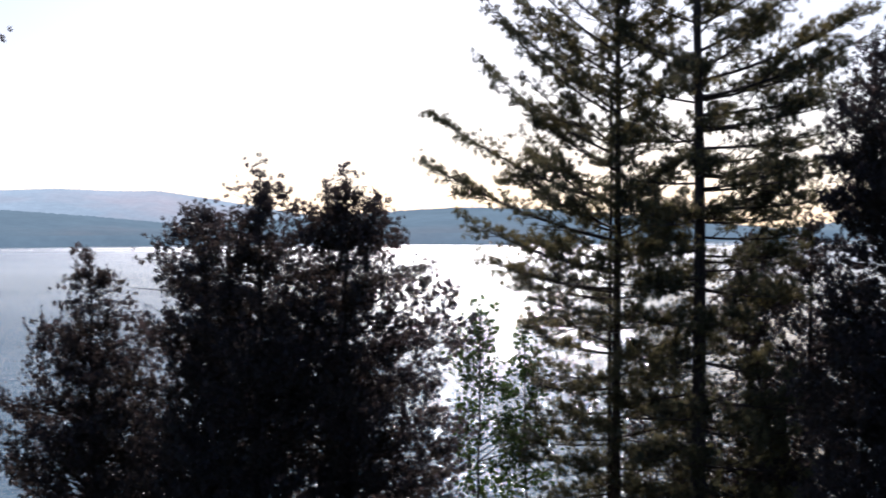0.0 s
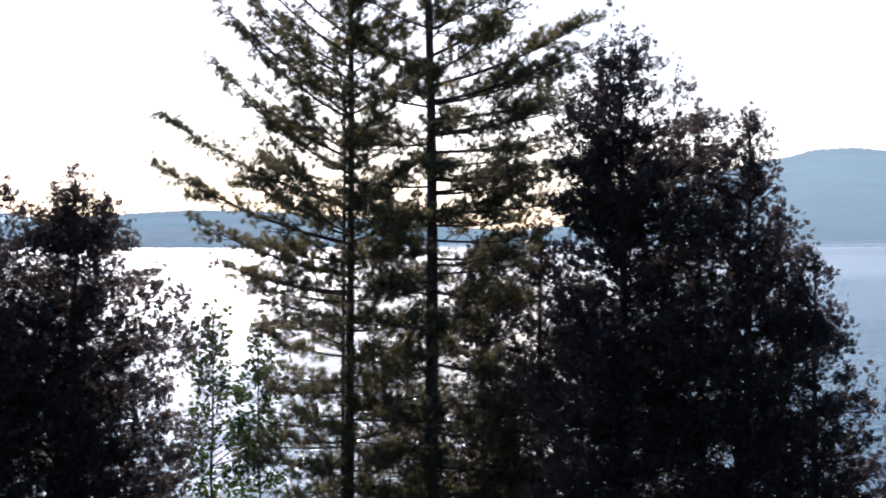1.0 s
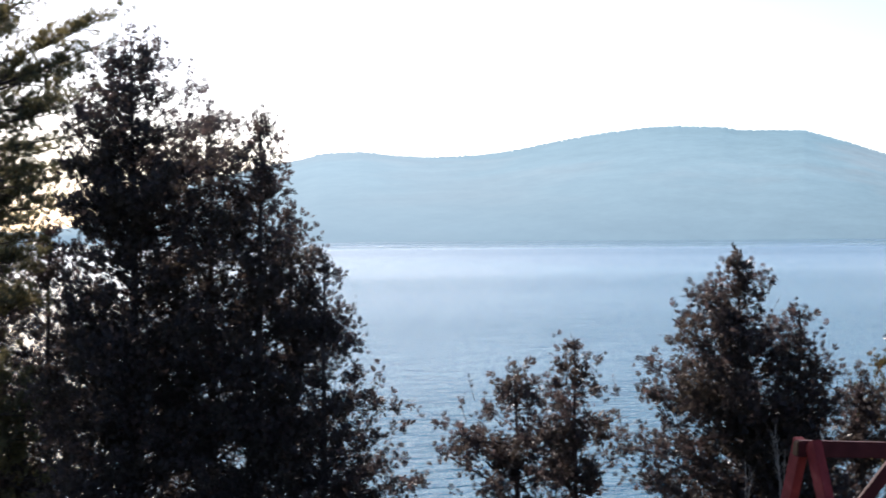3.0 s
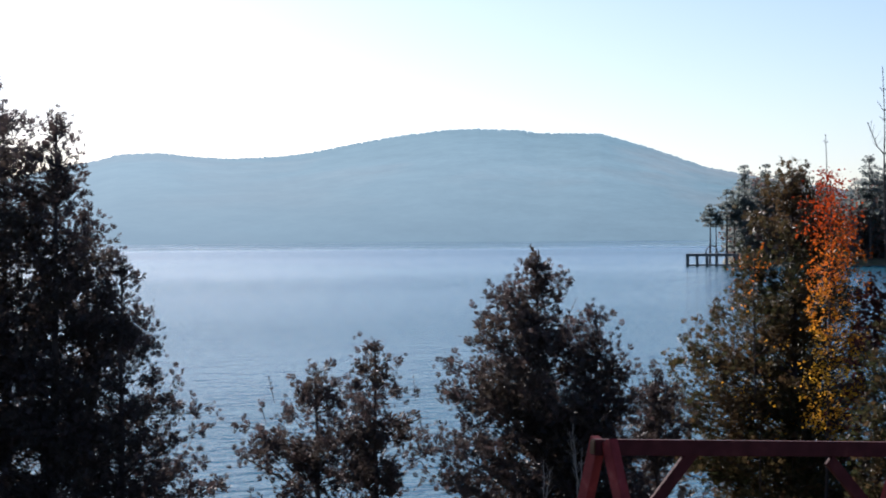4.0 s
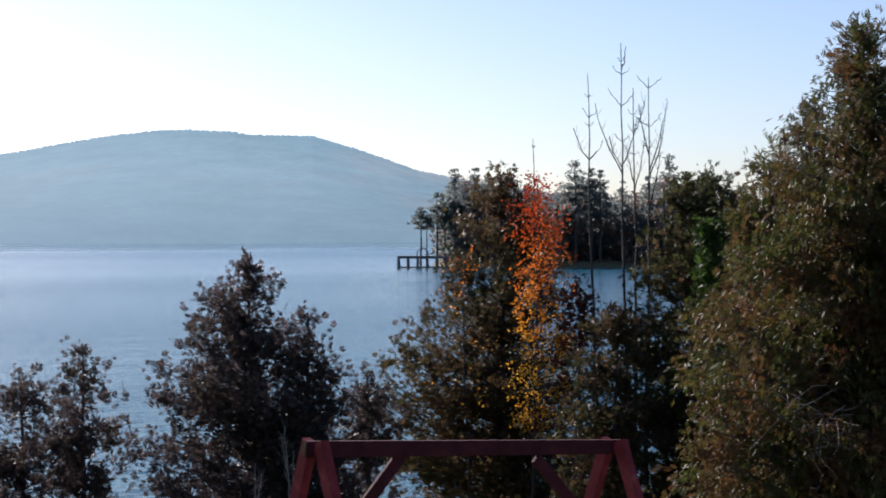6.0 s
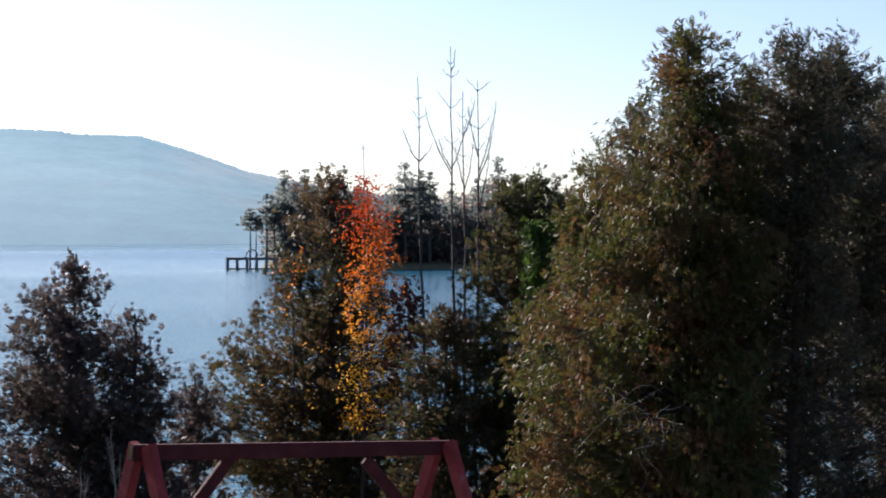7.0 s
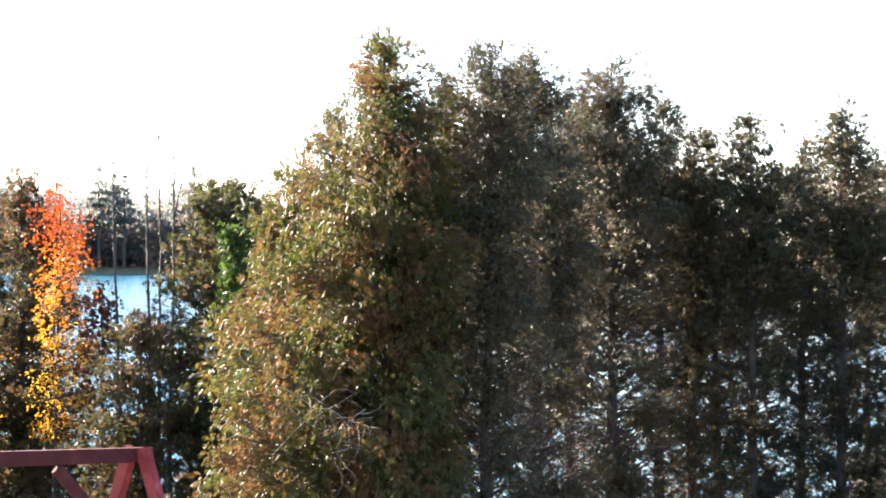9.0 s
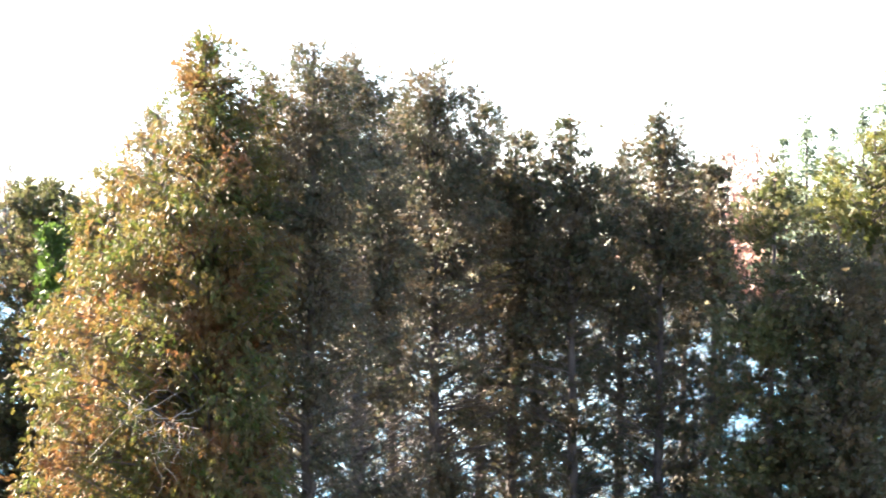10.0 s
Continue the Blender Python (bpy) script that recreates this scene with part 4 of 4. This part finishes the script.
def swing_frame():
    root = new("swing_frame")
    a, b = at(34.78, 15.9, EYE - 0.1149 * 15.9), at(44.58, 18.2, EYE - 0.1141 * 18.2)
    root.location = (0, 0, 0)
    tagged(root, "red-stained wooden swing frame on the lawn", "swing frame")
    ax = (b - a).normalized()
    flat = Vector((ax.x, ax.y, 0)).normalized()
    side = Vector((flat.y, -flat.x, 0))
    beam = bar("beam", a - ax * 0.06, b + ax * 0.06, 0.09, 0.14, RED_SHADED, root, label="red beam painted darker to stand in for shade")
    bar("beam_end", a - ax * 0.075, a - ax * 0.0605, 0.07, 0.12, END_GRAIN, beam, label="pale weathered end grain")
    for end, sg in ((a, 1), (b, -1)):
        e = end + ax * (0.05 if sg > 0 else -0.12)
        for w in (-1, 1):
            g = e + side * w * 0.98
            foot = Vector((g.x, g.y, 0))
            az, d = math.degrees(math.atan2(foot.x, foot.y)), math.hypot(foot.x, foot.y)
            foot.z = ground_height(az, d) - 0.1
            bar("leg", foot, e + side * w * 0.085 + Vector((0, 0, 0.065)), 0.14, 0.09, RED, root, up=flat)
        mid = e + Vector((0, 0, -1.6))
        bar("crossbar", mid - side * 0.8, mid + side * 0.8, 0.04, 0.09, RED, root)
        bar("brace", e + Vector((0, 0, -1.02)) + flat * sg * 0.05, e + flat * sg * 1.02 + Vector((0, 0, -0.03)), 0.045, 0.12, RED_SHADED, root)


swing_frame()


# ---- the wooded point across the bay ----
def far_tree(az, d, top, seed, mat, kind, group="trees on the far point", fill=True, low=None, leaf=None, count=None):
    rng = np.random.default_rng(seed)
    label = {"pine": "tall dark pine on the far wooded point", "wood": "leafy tree on the far wooded point"}[kind]
    root = tree_thing("far_pine_tree" if kind == "pine" else "far_leafy_tree", az, d, label, "tree", group)
    h = EYE + top * d - root.location.z
    right = np.array((math.cos(radians(az)), -math.sin(radians(az)), 0))
    away = np.array((math.sin(radians(az)), math.cos(radians(az)), 0))
    tv, tf = tubes([[(0, 0, -0.3, 0.02 * h), (0.01 * h, 0, h * 0.5, 0.012 * h), (0, 0, h * 0.97, 0.003 * h)]], 6)
    low = low or (0.15 if kind == "pine" else 0.02)
    n = count or (80 if fill else 230)
    leaf = leaf or (0.07 if fill else 0.045)
    z = h * (low + (1 - low) * rng.random(n))
    s = (z / h - low) / (1 - low)
    if kind == "pine":
        tiers = 22 if count else 11
        k_tier = np.minimum((s * tiers).astype(int), tiers - 1)
        level = np.linspace(0.02, 0.97, tiers) + rng.normal(0, 0.33 / tiers, tiers)
        tier = level[k_tier]
        z = h * (low + (1 - low) * (tier + rng.normal(0, 0.022, n)))
        r = h * (0.19 * np.clip(1 - tier, 0, 1) ** 0.7 + 0.015) * rng.uniform(0.45, 1.25, tiers)[k_tier]
    else:
        r = h * 0.26 * np.sqrt(np.clip(1 - (2 * s - 0.9) ** 2, 0.05, 1))
    phi = rng.random(n) * 6.28
    if kind == "pine" and not count:
        phi = (rng.random(11) * 6.28)[k_tier] + np.round(rng.random(n) * 3) * 1.9 + rng.normal(0, 0.35, n)
    k = np.sqrt(rng.random(n))
    pos = right[None] * (r * k * np.cos(phi))[:, None] + away[None] * (r * k * np.sin(phi))[:, None]
    pos[:, 2] = np.minimum(z, h * 0.99)
    P = np.repeat(pos, 3, 0) + rng.normal(0, (0.022 if fill else 0.012) * h, (n * 3, 3)) * np.array((1, 1, 0.45 if kind == "pine" else 1))
    A = rng.normal(size=(n * 3, 3)) * np.array((1, 1, 0.4))
    v, f = scatter(BLOB, P, A, leaf * h * np.repeat(1.15 - 0.75 * s, 3) * rng.uniform(0.6, 1.2, n * 3), rng)
    part_mesh("trunk", mesh_of("trunk", tv, tf, True), BARK, root)
    part_mesh("crown", mesh_of("crown", v, f), mat, root)


def point_woods():
    rng = np.random.default_rng(99)
    line = ((38.4, 0.011), (38.75, 0.0235), (39.14, 0.0383), (39.8, 0.037), (40.87, 0.0355), (42.44, 0.0276), (43.17, 0.0418), (43.65, 0.0365),
            (44.1, 0.030), (44.7, 0.027), (45.5, 0.033), (46.06, 0.0435), (46.7, 0.033), (50, 0.03), (56, 0.035), (64, 0.045), (68, 0.05), (75, 0.06))
    lx, ly = [p[0] for p in line], [p[1] for p in line]
    for i, (az, b, low) in enumerate(((38.27, 0.0175, 0.72), (38.45, 0.0125, 0.75), (38.78, 0.0255, 0.6), (39.02, 0.02, 0.6), (39.34, 0.0385, 0.5), (39.98, 0.0385, 0.42), (40.4, 0.034, 0.5),
                                      (43.12, 0.043, 0.45), (43.62, 0.0385, 0.5), (43.9, 0.037, 0.5), (44.6, 0.031, 0.4), (45.4, 0.034, 0.4), (46.06, 0.0455, 0.4), (46.6, 0.036, 0.4))):
        far_tree(az, point_shore(max(az, 38.9)) + 10, b, 200 + i, FAR_GREEN_HAZED, "pine", fill=False, low=low)
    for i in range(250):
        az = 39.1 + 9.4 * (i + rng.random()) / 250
        far_tree(az, point_shore(az) + rng.uniform(5, 50), float(np.interp(az, lx, ly)) * rng.uniform(0.62, 1.0) - 0.002, 300 + i, FAR_GREEN_HAZED if rng.random() < 0.75 else FAR_BROWN, "pine" if rng.random() < 0.5 else "wood")
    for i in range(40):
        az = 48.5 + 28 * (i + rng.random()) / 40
        far_tree(az, point_shore(az) + rng.uniform(6, 50), float(np.interp(az, lx, ly)) * rng.uniform(0.5, 0.85), 400 + i, FAR_GREEN_HAZED if rng.random() < 0.6 else FAR_BROWN, "wood")


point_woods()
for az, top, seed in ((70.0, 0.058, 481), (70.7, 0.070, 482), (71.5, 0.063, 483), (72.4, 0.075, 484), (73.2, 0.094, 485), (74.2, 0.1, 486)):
    far_tree(az, point_shore(az) + 12, top, seed, MID_GREEN_HAZED, "pine", fill=False, low=0.12, leaf=0.035, count=800)
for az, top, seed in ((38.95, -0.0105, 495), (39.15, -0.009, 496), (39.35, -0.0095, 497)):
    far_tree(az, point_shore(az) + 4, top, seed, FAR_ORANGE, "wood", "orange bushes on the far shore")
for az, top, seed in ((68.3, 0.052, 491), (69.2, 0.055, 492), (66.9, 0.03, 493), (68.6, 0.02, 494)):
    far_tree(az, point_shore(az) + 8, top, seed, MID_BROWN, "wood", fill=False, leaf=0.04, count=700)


# ---- the pier off the point ----
def pier():
    root = new("pier")
    tagged(root, "old timber pier on square posts off the far point", "pier")
    y0, wide = 398.0, 5.0
    a0, a1 = 37.55, 39.1
    top = EYE - 0.0094 * y0
    pa, pb = at(a0, y0, top - 0.35), at(a1, y0, top - 0.35)
    ax = (pb - pa).normalized()
    side = Vector((-ax.y, ax.x, 0))
    for k in range(4):
        off = side * (k * wide / 3)
        bar("stringer", pa + off, pb + off, 0.35, 0.45, GREY_WOOD, root)
    n = 6
    for i in range(n):
        p = pa.lerp(pb, i / (n - 1) * 0.98 + 0.01)
        for off in (Vector((0, 0, 0)), side * wide):
            q = p + off
            bar("post", Vector((q.x, q.y, -2.5)), Vector((q.x, q.y, top + 0.02)), 0.45, 0.45, GREY_WOOD, root, up=(1, 0, 0))
        bar("low_rail", Vector((p.x, p.y, 0.35)), Vector((p.x, p.y, 0.35)) + side * wide, 0.25, 0.3, GREY_WOOD, root)
    bar("low_rail", Vector((pa.x, pa.y, 0.3)), Vector((pb.x, pb.y, 0.3)), 0.3, 0.35, GREY_WOOD, root)
    planks = 44
    for i in range(planks):
        p = pa.lerp(pb, (i + 0.5) / planks) + Vector((0, 0, 0.3))
        bar("plank", p - side * 0.2, p + side * (wide + 0.2), (pb - pa).length / planks - 0.03, 0.12, GREY_WOOD, root)
    # a hooped ladder rail stands on the deck
    bm = bmesh.new()
    c = pa.lerp(pb, 0.5) + Vector((0, 0, 0.36))
    pts = []
    for k in range(13):
        t = math.pi * k / 12
        pts.append((*(c + ax * (-1.3 * math.cos(t)) + Vector((0, 0, 1.7 * math.sin(t)))), 0.14))
    v, f = tubes([pts], 6)
    part_mesh("hoop", mesh_of("hoop", v, f, True), GREY_WOOD, root, "grey bent hoop rail")


pier()
